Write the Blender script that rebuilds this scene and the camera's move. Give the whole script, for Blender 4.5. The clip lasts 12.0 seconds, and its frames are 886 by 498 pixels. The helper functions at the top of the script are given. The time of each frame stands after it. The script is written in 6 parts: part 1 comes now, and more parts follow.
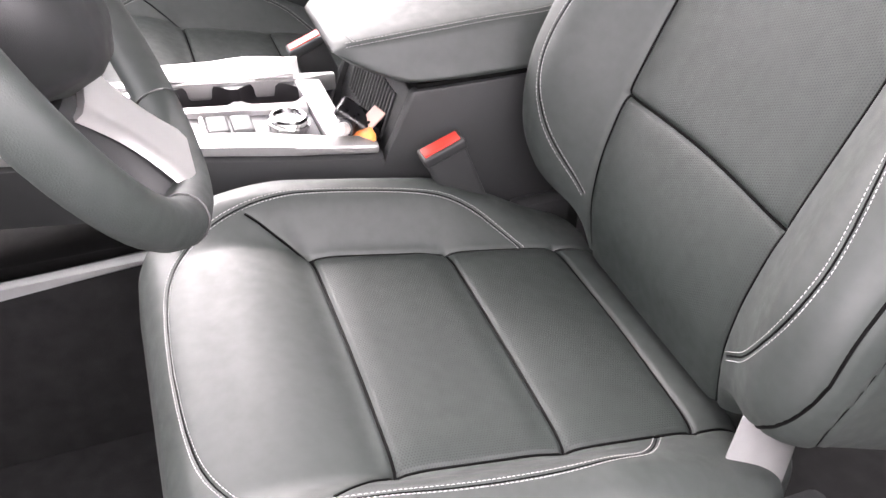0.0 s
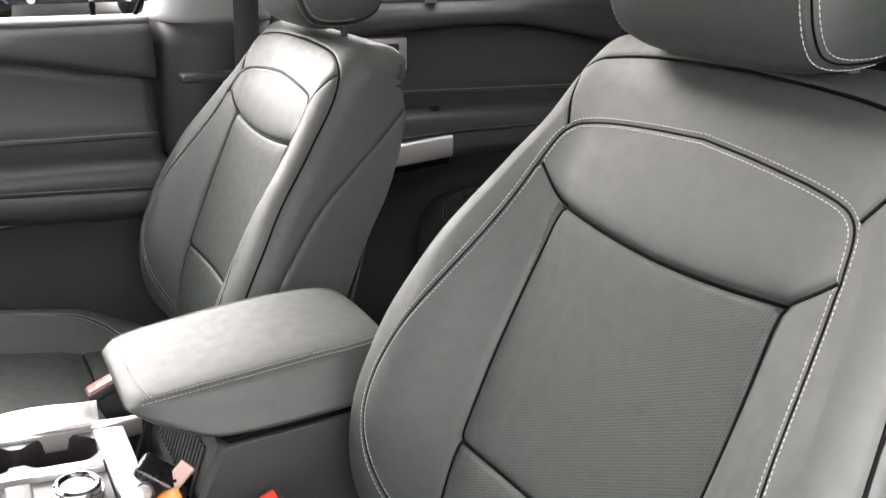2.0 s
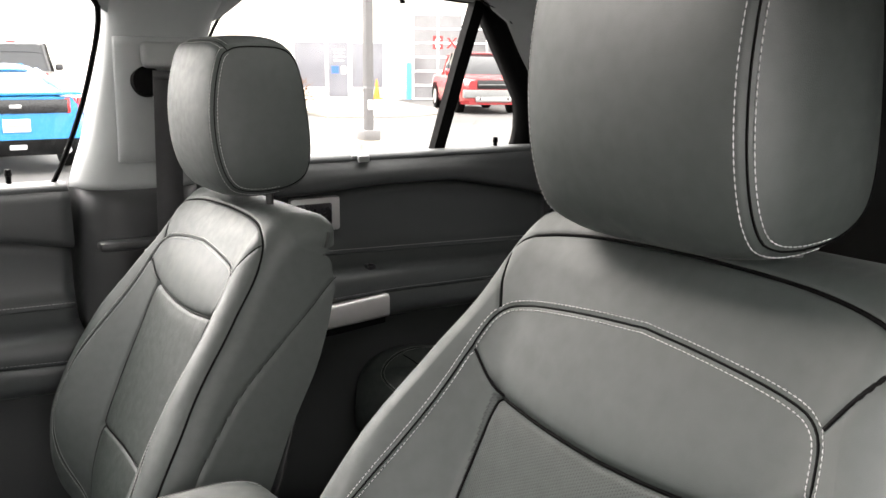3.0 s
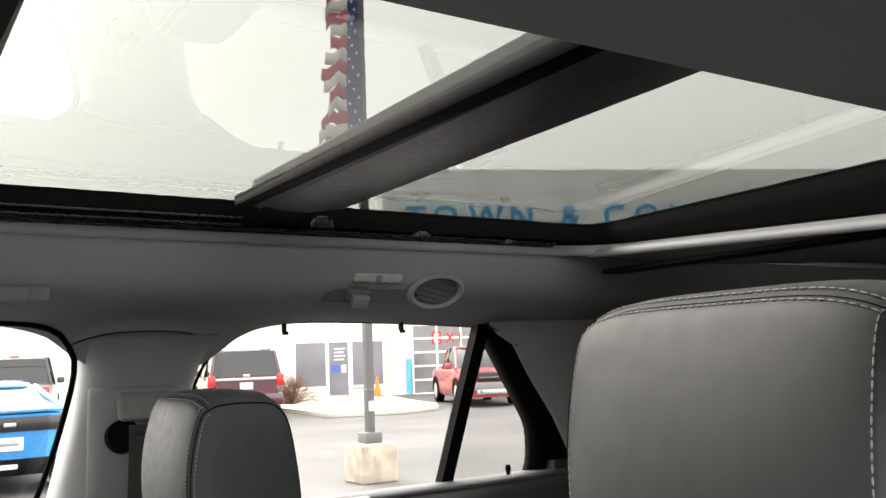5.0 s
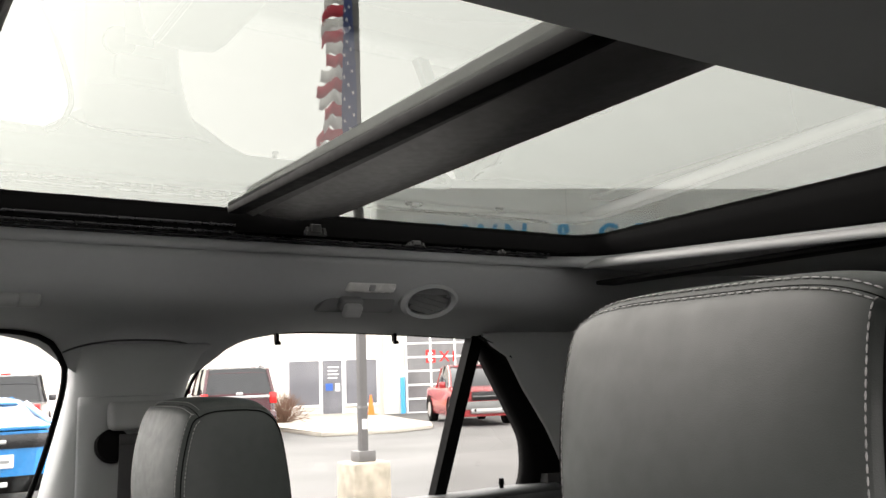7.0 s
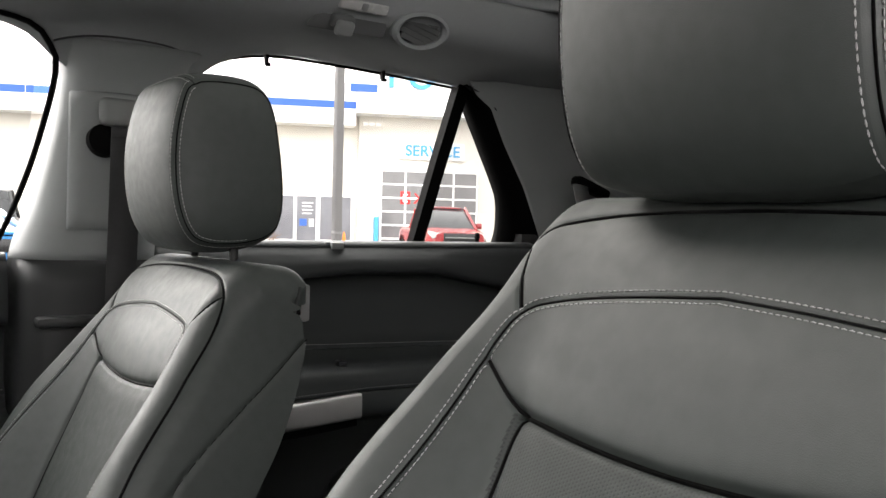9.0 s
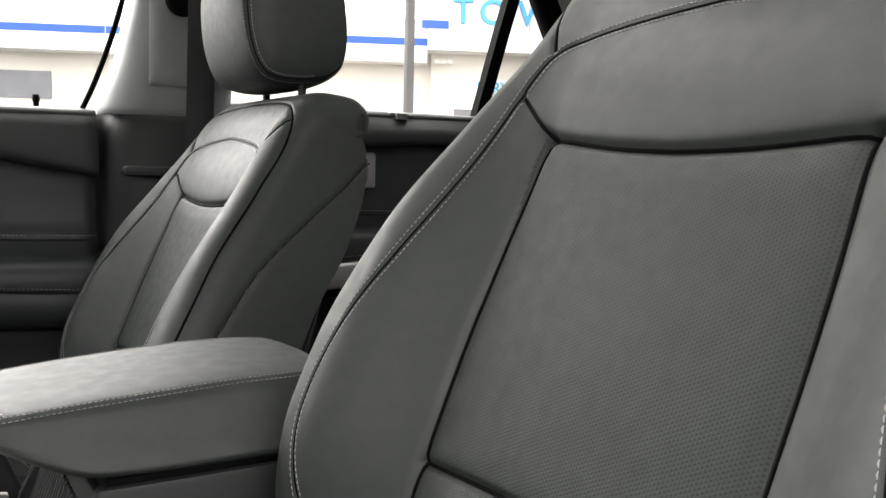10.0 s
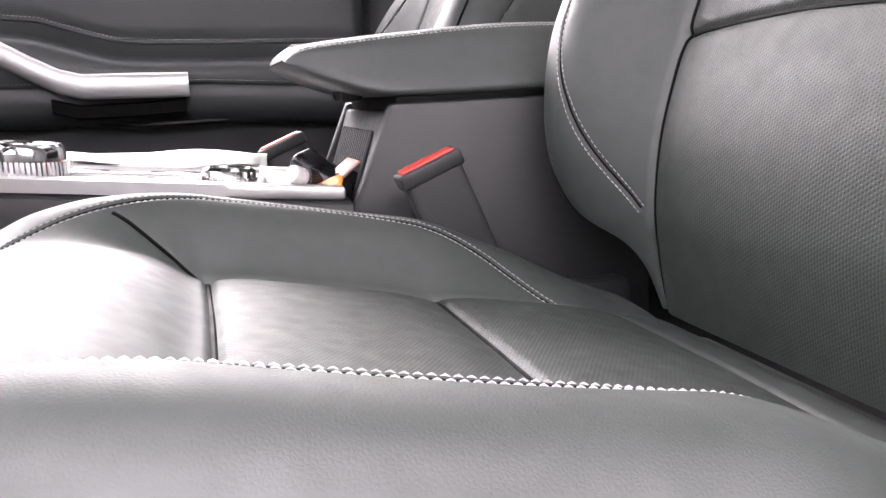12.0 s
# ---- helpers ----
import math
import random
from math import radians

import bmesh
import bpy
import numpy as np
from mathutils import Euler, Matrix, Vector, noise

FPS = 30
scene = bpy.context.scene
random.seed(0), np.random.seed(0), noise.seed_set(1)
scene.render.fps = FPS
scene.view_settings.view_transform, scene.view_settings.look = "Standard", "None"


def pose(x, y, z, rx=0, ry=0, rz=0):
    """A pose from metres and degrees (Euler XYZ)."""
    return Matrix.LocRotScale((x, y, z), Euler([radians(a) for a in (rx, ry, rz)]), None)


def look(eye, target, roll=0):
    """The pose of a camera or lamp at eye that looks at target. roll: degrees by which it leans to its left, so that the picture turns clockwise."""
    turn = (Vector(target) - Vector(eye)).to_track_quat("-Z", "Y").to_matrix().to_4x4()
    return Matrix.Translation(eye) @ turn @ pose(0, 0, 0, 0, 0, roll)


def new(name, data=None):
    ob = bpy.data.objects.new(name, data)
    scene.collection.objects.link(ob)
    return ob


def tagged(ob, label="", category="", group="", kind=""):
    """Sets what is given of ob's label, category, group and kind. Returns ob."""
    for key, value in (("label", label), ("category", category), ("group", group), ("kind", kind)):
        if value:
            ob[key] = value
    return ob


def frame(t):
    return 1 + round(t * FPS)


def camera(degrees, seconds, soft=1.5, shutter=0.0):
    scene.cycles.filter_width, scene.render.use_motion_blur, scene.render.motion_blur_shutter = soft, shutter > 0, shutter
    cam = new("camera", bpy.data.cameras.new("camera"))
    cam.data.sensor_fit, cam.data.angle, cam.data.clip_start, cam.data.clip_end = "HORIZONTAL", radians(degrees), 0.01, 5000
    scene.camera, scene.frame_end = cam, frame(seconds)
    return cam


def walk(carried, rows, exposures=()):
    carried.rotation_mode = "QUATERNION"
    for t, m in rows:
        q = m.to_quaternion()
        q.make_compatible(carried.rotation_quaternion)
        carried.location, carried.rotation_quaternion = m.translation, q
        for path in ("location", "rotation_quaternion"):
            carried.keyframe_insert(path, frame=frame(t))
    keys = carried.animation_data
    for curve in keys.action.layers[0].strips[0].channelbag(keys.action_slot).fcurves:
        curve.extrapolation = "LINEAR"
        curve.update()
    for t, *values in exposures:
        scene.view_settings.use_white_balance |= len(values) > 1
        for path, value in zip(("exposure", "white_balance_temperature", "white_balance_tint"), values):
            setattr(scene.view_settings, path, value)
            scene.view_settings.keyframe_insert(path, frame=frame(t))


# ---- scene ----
cam = camera(53.5, 12.0, soft=1.5)
PATH = [
    (0, (-0.243, -0.978, 1.344), (0.314, 0.519, 0.14), 0.8),
    (0.5, (-0.221, -0.946, 1.351), (0.378, 0.553, 0.17), 0.1),
    (1, (-0.185, -0.927, 1.361), (0.605, 0.608, 0.352), 1.4),
    (1.5, (-0.168, -0.902, 1.375), (0.707, 0.692, 0.544), 1.6),
    (2, (-0.15, -0.877, 1.388), (0.782, 0.743, 0.677), 1.3),
    (2.5, (-0.128, -0.851, 1.399), (0.909, 0.76, 0.826), 1.2),
    (3, (-0.098, -0.823, 1.412), (0.98, 0.811, 1.003), 0.5),
    (3.5, (-0.065, -0.759, 1.427), (1.018, 0.905, 1.186), -0.2),
    (3.7, (-0.057, -0.733, 1.431), (1.025, 0.939, 1.247), -0.5),
    (5.3, (-0.022, -0.699, 1.486), (1.080, 0.945, 1.772), -2.3),
    (5.5, (-0.019, -0.697, 1.487), (1.090, 0.943, 1.776), -2.5),
    (6, (-0.019, -0.698, 1.488), (1.090, 0.939, 1.787), -2.5),
    (6.5, (-0.020, -0.700, 1.488), (1.082, 0.941, 1.789), -2.3),
    (8.5, (-0.044, -0.691, 1.302), (1.108, 0.942, 1.378), 0.7),
    (9, (-0.05, -0.702, 1.269), (1.113, 0.925, 1.212), 1.4),
    (9.5, (-0.068, -0.756, 1.21), (1.078, 0.877, 1.067), 2.0),
    (10, (-0.071, -0.777, 1.131), (0.954, 0.93, 0.938), 1.3),
    (10.5, (-0.102, -0.801, 1.074), (0.829, 0.957, 0.862), 0.6),
    (11, (-0.1, -0.808, 1.024), (0.776, 0.973, 0.781), -0.4),
    (11.5, (-0.112, -0.821, 0.952), (0.661, 0.994, 0.624), -1.3),
    (12, (-0.115, -0.839, 0.905), (0.388, 1.062, 0.541), -3.0),
]
EXPOSURES = [(0, 5.08, 6600, 24), (0.5, 4.98, 6650, 22), (1.0, 4.88, 6700, 20), (2.0, 4.62, 6750, 17), (2.5, 4.4, 6780, 15), (3.0, 4.33, 6800, 14), (3.5, 3.65, 6800, 13), (5.5, 3.5, 6850, 14), (6.5, 3.5, 6850, 14), (8.5, 3.55, 6700, 13), (9.5, 3.6, 6700, 13), (10.0, 3.4, 6700, 13), (10.5, 3.38, 6700, 14), (11.0, 4.15, 6700, 16), (11.5, 4.78, 6700, 18), (12.0, 4.68, 6550, 25)]
walk(cam, [(t, look(eye, target, roll)) for t, eye, target, roll in PATH], EXPOSURES)

# ---- light: bright overcast sky with a soft, weak sun ----
world = bpy.data.worlds.new("overcast_sky")
scene.world = world
world.use_nodes = True
wn = world.node_tree
sky = wn.nodes.new("ShaderNodeTexSky")
sky.sky_type, sky.sun_disc = "NISHITA", False
sky.sun_elevation, sky.sun_rotation = radians(39), radians(348)
sky.dust_density, sky.air_density = 4.0, 1.0
hsv = wn.nodes.new("ShaderNodeHueSaturation")
hsv.inputs["Saturation"].default_value = 0.12
wn.links.new(sky.outputs[0], hsv.inputs["Color"])
cloud = wn.nodes.new("ShaderNodeMix")
cloud.data_type = "RGBA"
cloud.inputs["Factor"].default_value = 0.78
cloud.inputs[7].default_value = (3.1, 3.05, 3.0, 1)
wn.links.new(hsv.outputs[0], cloud.inputs[6])
wn.links.new(cloud.outputs[2], wn.nodes["Background"].inputs[0])
wn.nodes["Background"].inputs[1].default_value = 0.15 * 1.27
sun = new("sun", bpy.data.lights.new("sun", "SUN"))
sun.data.energy, sun.data.angle, sun.data.color = 0.50, radians(50), (1.0, 0.97, 0.94)
sun.matrix_world = look((-1.7, 8, 6.6), (0, 0, 0))


# ---- materials ----
def material(name, color, rough=0.5, metal=0.0, vary=0.12, vscale=6.0, bump=0.0, bscale=400.0, kind="noise", spec=0.5, coat=0.0):
    m = bpy.data.materials.new(name)
    m.use_nodes = True
    n, l = m.node_tree.nodes, m.node_tree.links
    b = n["Principled BSDF"]
    b.inputs["Roughness"].default_value, b.inputs["Metallic"].default_value = rough, metal
    b.inputs["Specular IOR Level"].default_value = spec
    b.inputs["Coat Weight"].default_value = coat
    co = n.new("ShaderNodeTexCoord")
    big, fine = n.new("ShaderNodeTexNoise"), n.new("ShaderNodeTexNoise")
    big.inputs["Scale"].default_value, fine.inputs["Scale"].default_value = vscale, vscale * 14
    l.new(co.outputs["Object"], big.inputs[0]), l.new(co.outputs["Object"], fine.inputs[0])
    add = n.new("ShaderNodeMath")
    add.operation = "MULTIPLY_ADD"
    l.new(fine.outputs[0], add.inputs[0])
    add.inputs[1].default_value = 0.4
    l.new(big.outputs[0], add.inputs[2])
    ramp = n.new("ShaderNodeMapRange")
    ramp.inputs[1].default_value, ramp.inputs[2].default_value = 0.4, 1.0
    ramp.inputs[3].default_value, ramp.inputs[4].default_value = 1 - vary, 1 + vary
    l.new(add.outputs[0], ramp.inputs[0])
    mul = n.new("ShaderNodeVectorMath")
    mul.operation = "SCALE"
    mul.inputs[0].default_value = color
    l.new(ramp.outputs[0], mul.inputs["Scale"])
    l.new(mul.outputs[0], b.inputs["Base Color"])
    rr = n.new("ShaderNodeMapRange")
    rr.inputs[1].default_value, rr.inputs[2].default_value = 0.3, 0.7
    rr.inputs[3].default_value, rr.inputs[4].default_value = rough - 0.05, min(1.0, rough + 0.06)
    l.new(fine.outputs[0], rr.inputs[0])
    l.new(rr.outputs[0], b.inputs["Roughness"])
    if bump:
        if kind == "cells":
            tex = n.new("ShaderNodeTexVoronoi")
            tex.feature = "DISTANCE_TO_EDGE"
        else:
            tex = n.new("ShaderNodeTexNoise")
        tex.inputs["Scale"].default_value = bscale
        l.new(co.outputs["Object"], tex.inputs["Vector"])
        bp = n.new("ShaderNodeBump")
        bp.inputs["Strength"].default_value, bp.inputs["Distance"].default_value = bump, 0.0006
        l.new(tex.outputs[0], bp.inputs["Height"])
        l.new(bp.outputs[0], b.inputs["Normal"])
    return m


def perforate(m, pitch=0.0027, hole=0.20):
    """Staggered punched holes over a leather material, laid out along the panel's own surface."""
    n, l = m.node_tree.nodes, m.node_tree.links
    b = n["Principled BSDF"]
    uv = n.new("ShaderNodeUVMap")
    uv.uv_map = "UVMap"
    dists = []
    for shift in (0.0, 0.5):
        mp = n.new("ShaderNodeMapping")
        mp.inputs["Scale"].default_value = (1 / (pitch * 1.73), 1 / pitch, 1)
        mp.inputs["Location"].default_value = (shift, shift, 0)
        l.new(uv.outputs[0], mp.inputs[0])
        fr = n.new("ShaderNodeVectorMath")
        fr.operation = "FRACTION"
        l.new(mp.outputs[0], fr.inputs[0])
        sb = n.new("ShaderNodeVectorMath")
        sb.operation = "SUBTRACT"
        sb.inputs[1].default_value = (0.5, 0.5, 0)
        l.new(fr.outputs[0], sb.inputs[0])
        sc = n.new("ShaderNodeVectorMath")
        sc.operation = "MULTIPLY"
        sc.inputs[1].default_value = (1.73, 1, 0)
        l.new(sb.outputs[0], sc.inputs[0])
        ln = n.new("ShaderNodeVectorMath")
        ln.operation = "LENGTH"
        l.new(sc.outputs[0], ln.inputs[0])
        dists.append(ln.outputs["Value"])
    mn = n.new("ShaderNodeMath")
    mn.operation = "MINIMUM"
    l.new(dists[0], mn.inputs[0]), l.new(dists[1], mn.inputs[1])
    step = n.new("ShaderNodeMapRange")
    step.inputs[1].default_value, step.inputs[2].default_value = hole * 0.7, hole * 1.5
    step.inputs[3].default_value, step.inputs[4].default_value = 0.30, 1.0
    l.new(mn.outputs[0], step.inputs[0])
    old = b.inputs["Base Color"].links[0].from_socket
    sc = n.new("ShaderNodeVectorMath")
    sc.operation = "SCALE"
    l.new(old, sc.inputs[0]), l.new(step.outputs[0], sc.inputs["Scale"])
    l.new(sc.outputs[0], b.inputs["Base Color"])
    bp = n.new("ShaderNodeBump")
    bp.inputs["Strength"].default_value, bp.inputs["Distance"].default_value = 0.45, 0.0005
    l.new(step.outputs[0], bp.inputs["Height"])
    l.new(b.inputs["Normal"].links[0].from_socket, bp.inputs["Normal"])
    l.new(bp.outputs[0], b.inputs["Normal"])
    return m


def glass(name, tint, gloss=1.0):
    m = bpy.data.materials.new(name)
    m.use_nodes = True
    n, l = m.node_tree.nodes, m.node_tree.links
    n.remove(n["Principled BSDF"])
    tr, gl, mix, fr = (n.new("ShaderNode" + k) for k in ("BsdfTransparent", "BsdfGlossy", "MixShader", "Fresnel"))
    tr.inputs[0].default_value = (*tint, 1)
    gl.inputs["Roughness"].default_value = 0.01
    gl.inputs[0].default_value = (gloss, gloss, gloss, 1)
    fr.inputs[0].default_value = 1.5
    l.new(fr.outputs[0], mix.inputs[0]), l.new(tr.outputs[0], mix.inputs[1]), l.new(gl.outputs[0], mix.inputs[2])
    l.new(mix.outputs[0], n["Material Output"].inputs[0])
    return m


LEATHER = (0.0158, 0.0218, 0.0193)
leather = material("black_leather", LEATHER, 0.60, vary=0.10, vscale=5, bump=0.16, bscale=900, kind="cells", spec=0.85)
leather_side = material("black_side_leather", LEATHER, 0.60, vary=0.10, vscale=5, bump=0.26, bscale=620, kind="cells", spec=0.9)
leather_holes = perforate(material("perforated_black_leather", (0.0165, 0.0226, 0.0200), 0.58, vary=0.08, vscale=5, bump=0.12, bscale=900, kind="cells", spec=0.5))
thread = material("grey_thread", (0.33, 0.33, 0.325), 0.7, vary=0.15, vscale=60)
dark_piping = material("dark_piping", (0.03, 0.031, 0.031), 0.4, vary=0.1)
plastic = material("black_grained_plastic", (0.020, 0.0212, 0.0216), 0.48, vary=0.12, bump=0.35, bscale=900, kind="cells", spec=0.4)
satin_black = material("satin_black_plastic", (0.012, 0.011, 0.012), 0.36, vary=0.03, vscale=2, spec=0.5)
gloss_black = material("gloss_black_plastic", (0.008, 0.008, 0.009), 0.28, vary=0.1)
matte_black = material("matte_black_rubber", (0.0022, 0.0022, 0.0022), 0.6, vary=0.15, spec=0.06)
headliner_cloth = material("grey_headliner_cloth", (0.305, 0.314, 0.317), 0.95, vary=0.05, bump=0.25, bscale=1500, spec=0.1)
pillar_plastic = material("light_grey_trim_plastic", (0.25, 0.26, 0.26), 0.55, vary=0.05, bump=0.2, bscale=900, kind="cells", spec=0.3)
door_leather = material("black_door_leather", (0.036, 0.040, 0.0405), 0.46, vary=0.10, vscale=5, bump=0.30, bscale=520, kind="cells", spec=0.5)
door_plastic = material("charcoal_door_plastic", (0.034, 0.037, 0.0375), 0.5, vary=0.12, bump=0.35, bscale=900, kind="cells", spec=0.45)
beam_plastic = material("satin_beam_plastic", (0.062, 0.058, 0.058), 0.36, vary=0.08, bump=0.1, bscale=900, spec=0.6)
milky_lens = material("milky_lamp_lens", (0.48, 0.48, 0.47), 0.25, vary=0.05)
clip_metal = material("dull_clip_metal", (0.045, 0.045, 0.045), 0.45, metal=0.6)
grey_part = material("mid_grey_plastic", (0.22, 0.225, 0.225), 0.5, vary=0.06)
charcoal = material("charcoal_panel_plastic", (0.075, 0.077, 0.078), 0.45, vary=0.08, spec=0.4)
silver = material("satin_silver_trim", (0.52, 0.515, 0.51), 0.42, metal=0.85, vary=0.04, vscale=3)
chrome = material("bright_chrome", (0.8, 0.8, 0.8), 0.12, metal=1.0, vary=0.03)
red_plastic = material("red_buckle_plastic", (0.55, 0.03, 0.018), 0.4, vary=0.08)
carpet = material("black_carpet", (0.0136, 0.0136, 0.014), 0.95, vary=0.3, vscale=40, bump=0.8, bscale=700, spec=0.1)
webbing = material("black_belt_webbing", (0.03, 0.03, 0.031), 0.75, vary=0.15, vscale=30, bump=0.3, bscale=900)
grey_webbing = material("grey_belt_webbing", (0.19, 0.19, 0.19), 0.7, vary=0.1, vscale=30, bump=0.3, bscale=900)
paper = material("white_paper", (0.82, 0.82, 0.80), 0.7, vary=0.05, vscale=8)
orange_paper = material("orange_tag", (0.85, 0.25, 0.05), 0.55, vary=0.15, vscale=30)
pink_tag = material("pinkish_tag", (0.34, 0.22, 0.19), 0.55, vary=0.1, vscale=30)
roof_glass = glass("tinted_roof_glass", (0.104, 0.112, 0.104))
side_glass = glass("clear_side_glass", (0.68, 0.70, 0.69))
# tinted well below clear glass to halve the daylight from the front
windscreen_glass = glass("dimming_windscreen_glass", (0.50, 0.52, 0.515))
privacy_glass = glass("tinted_quarter_glass", (0.50, 0.51, 0.50))


# ---- builders ----
def mesh_ob(name, verts, faces, mat, parent=None, label="", smooth=True, uv=None):
    me = bpy.data.meshes.new(name)
    me.from_pydata([tuple(v) for v in verts], [], [tuple(int(i) for i in f) for f in faces])
    if uv is not None:
        layer = me.uv_layers.new(name="UVMap")
        idx = np.empty(len(me.loops), dtype=np.int32)
        me.loops.foreach_get("vertex_index", idx)
        layer.data.foreach_set("uv", np.asarray(uv, dtype=np.float32)[idx].ravel())
    me.materials.append(mat)
    me.polygons.foreach_set("use_smooth", [smooth] * len(me.polygons))
    me.update()
    ob = new(name, me)
    ob.parent = parent
    if label:
        tagged(ob, label=label)
    return ob


def part(name, bm, mat, parent=None, label="", smooth=True, angle=35):
    """Links a bmesh as one mesh object under a thing or a part."""
    me = bpy.data.meshes.new(name)
    bmesh.ops.recalc_face_normals(bm, faces=bm.faces)
    for f in bm.faces:
        f.smooth = smooth
    for e in bm.edges:
        if len(e.link_faces) == 2 and e.calc_face_angle(0) > radians(angle):
            e.smooth = False
    bm.to_mesh(me)
    bm.free()
    me.materials.append(mat)
    ob = new(name, me)
    ob.parent = parent
    if label:
        tagged(ob, label=label)
    return ob


def thing(name, at, label, category, group="", kind="", turn=0):
    e = new(name)
    e.empty_display_size = 0.05
    e.matrix_world = pose(*at, 0, 0, turn)
    return tagged(e, label, category, group, kind)


def rbox(lo, hi, bevel=0.004, seg=2, bm=None, m=None):
    bm = bm or bmesh.new()
    r = bmesh.ops.create_cube(bm, size=1)
    for v in r["verts"]:
        v.co = Vector([lo[i] + (hi[i] - lo[i]) * (v.co[i] + 0.5) for i in range(3)])
    if bevel:
        es = list({e for v in r["verts"] for e in v.link_edges})
        out = bmesh.ops.bevel(bm, geom=es, offset=bevel, segments=seg, affect="EDGES", profile=0.5)
        vs = list({v for f in out["faces"] for v in f.verts} | {v for v in r["verts"] if v.is_valid})
    else:
        vs = r["verts"]
    if m is not None:
        bmesh.ops.transform(bm, matrix=m, verts=vs)
    return bm


def cyl(a, b, r1, r2=None, seg=20, bm=None, bevel=0.0):
    bm = bm or bmesh.new()
    a, b = Vector(a), Vector(b)
    d = b - a
    m = Matrix.Translation((a + b) / 2) @ d.to_track_quat("Z", "Y").to_matrix().to_4x4()
    r = bmesh.ops.create_cone(bm, cap_ends=True, segments=seg, radius1=r1, radius2=r1 if r2 is None else r2, depth=d.length, matrix=m)
    if bevel:
        es = [e for e in {e for v in r["verts"] for e in v.link_edges} if any(len(f.verts) > 4 for f in e.link_faces)]
        bmesh.ops.bevel(bm, geom=es, offset=bevel, segments=2, affect="EDGES", profile=0.5)
    return bm


def prism(pts, axis, lo, hi, bevel=0.0, bm=None, seg=2):
    """A closed outline extruded along an axis: pts give the other two coordinates in xyz order."""
    bm = bm or bmesh.new()
    def place(p, c):
        q = list(p)
        q.insert("xyz".index(axis), c)
        return Vector(q)
    a = [bm.verts.new(place(p, lo)) for p in pts]
    b = [bm.verts.new(place(p, hi)) for p in pts]
    n = len(pts)
    fs = [bm.faces.new(a), bm.faces.new(b[::-1])] + [bm.faces.new((a[i], b[i], b[(i + 1) % n], a[(i + 1) % n])) for i in range(n)]
    if bevel:
        bmesh.ops.bevel(bm, geom=list({e for f in fs for e in f.edges}), offset=bevel, segments=seg, affect="EDGES", profile=0.5)
    return bm


def sheet(rows, mat, name, parent=None, label="", thick=0.004, smooth=True):
    """A skin through rows of points, with a thickness."""
    nr, nc = len(rows), len(rows[0])
    verts = [p for row in rows for p in row]
    faces = [(i * nc + j, i * nc + j + 1, (i + 1) * nc + j + 1, (i + 1) * nc + j) for i in range(nr - 1) for j in range(nc - 1)]
    ob = mesh_ob(name, verts, faces, mat, parent, label, smooth)
    if thick:
        so = ob.modifiers.new("thickness", "SOLIDIFY")
        so.thickness, so.offset = thick, 0.0
    return ob


def tube(pts, r, mat, name, parent=None, label="", seg=8, cyclic=False, flat=1.0):
    pts = [Vector(p) for p in pts]
    bm = bmesh.new()
    rings, n = [], len(pts)
    side = None
    for i, p in enumerate(pts):
        d = (pts[(i + 1) % n] - pts[i - 1]) if (cyclic or 0 < i < n - 1) else (pts[1] - pts[0] if i == 0 else pts[-1] - pts[-2])
        d.normalize()
        side = (d.orthogonal() if side is None else side - d * side.dot(d)).normalized()
        up = d.cross(side)
        rr = r(i / (n - 1)) if callable(r) else r
        rings.append([bm.verts.new(p + rr * (math.cos(2 * math.pi * k / seg) * side + flat * math.sin(2 * math.pi * k / seg) * up)) for k in range(seg)])
    for i in range(n if cyclic else n - 1):
        a, b = rings[i], rings[(i + 1) % n]
        for k in range(seg):
            bm.faces.new((a[k], a[(k + 1) % seg], b[(k + 1) % seg], b[k]))
    if not cyclic:
        bm.faces.new(rings[0][::-1]), bm.faces.new(rings[-1])
    return part(name, bm, mat, parent, label, angle=60)


def curve(xs, ys, x):
    """A smooth line through (xs, ys), with no overshoot, at x."""
    xs, ys, x = np.asarray(xs, float), np.asarray(ys, float), np.asarray(x, float)
    d = np.diff(ys) / np.diff(xs)
    t = np.concatenate([[d[0]], np.where(d[:-1] * d[1:] > 0, 2 * d[:-1] * d[1:] / (d[:-1] + d[1:] + 1e-12), 0), [d[-1]]])
    i = np.clip(np.searchsorted(xs, x) - 1, 0, len(xs) - 2)
    h = xs[i + 1] - xs[i]
    f = np.clip((x - xs[i]) / h, 0, 1)
    return (2 * f**3 - 3 * f**2 + 1) * ys[i] + (f**3 - 2 * f**2 + f) * h * t[i] + (3 * f**2 - 2 * f**3) * ys[i + 1] + (f**3 - f**2) * h * t[i + 1]


def dense(pts, step=0.002):
    """A polyline rounded off and walked at even steps."""
    p = np.asarray(pts, float)
    for _ in range(2):
        q = np.empty((2 * len(p) - 2, 2))
        q[0::2], q[1::2] = p[:-1] * 0.75 + p[1:] * 0.25, p[:-1] * 0.25 + p[1:] * 0.75
        p = np.vstack([p[:1], q, p[-1:]]) if len(p) > 2 else p
    d = np.r_[0, np.cumsum(np.hypot(*np.diff(p, axis=0).T))]
    k = np.linspace(0, d[-1], max(2, int(d[-1] / step)))
    return np.stack([np.interp(k, d, p[:, 0]), np.interp(k, d, p[:, 1])], 1)


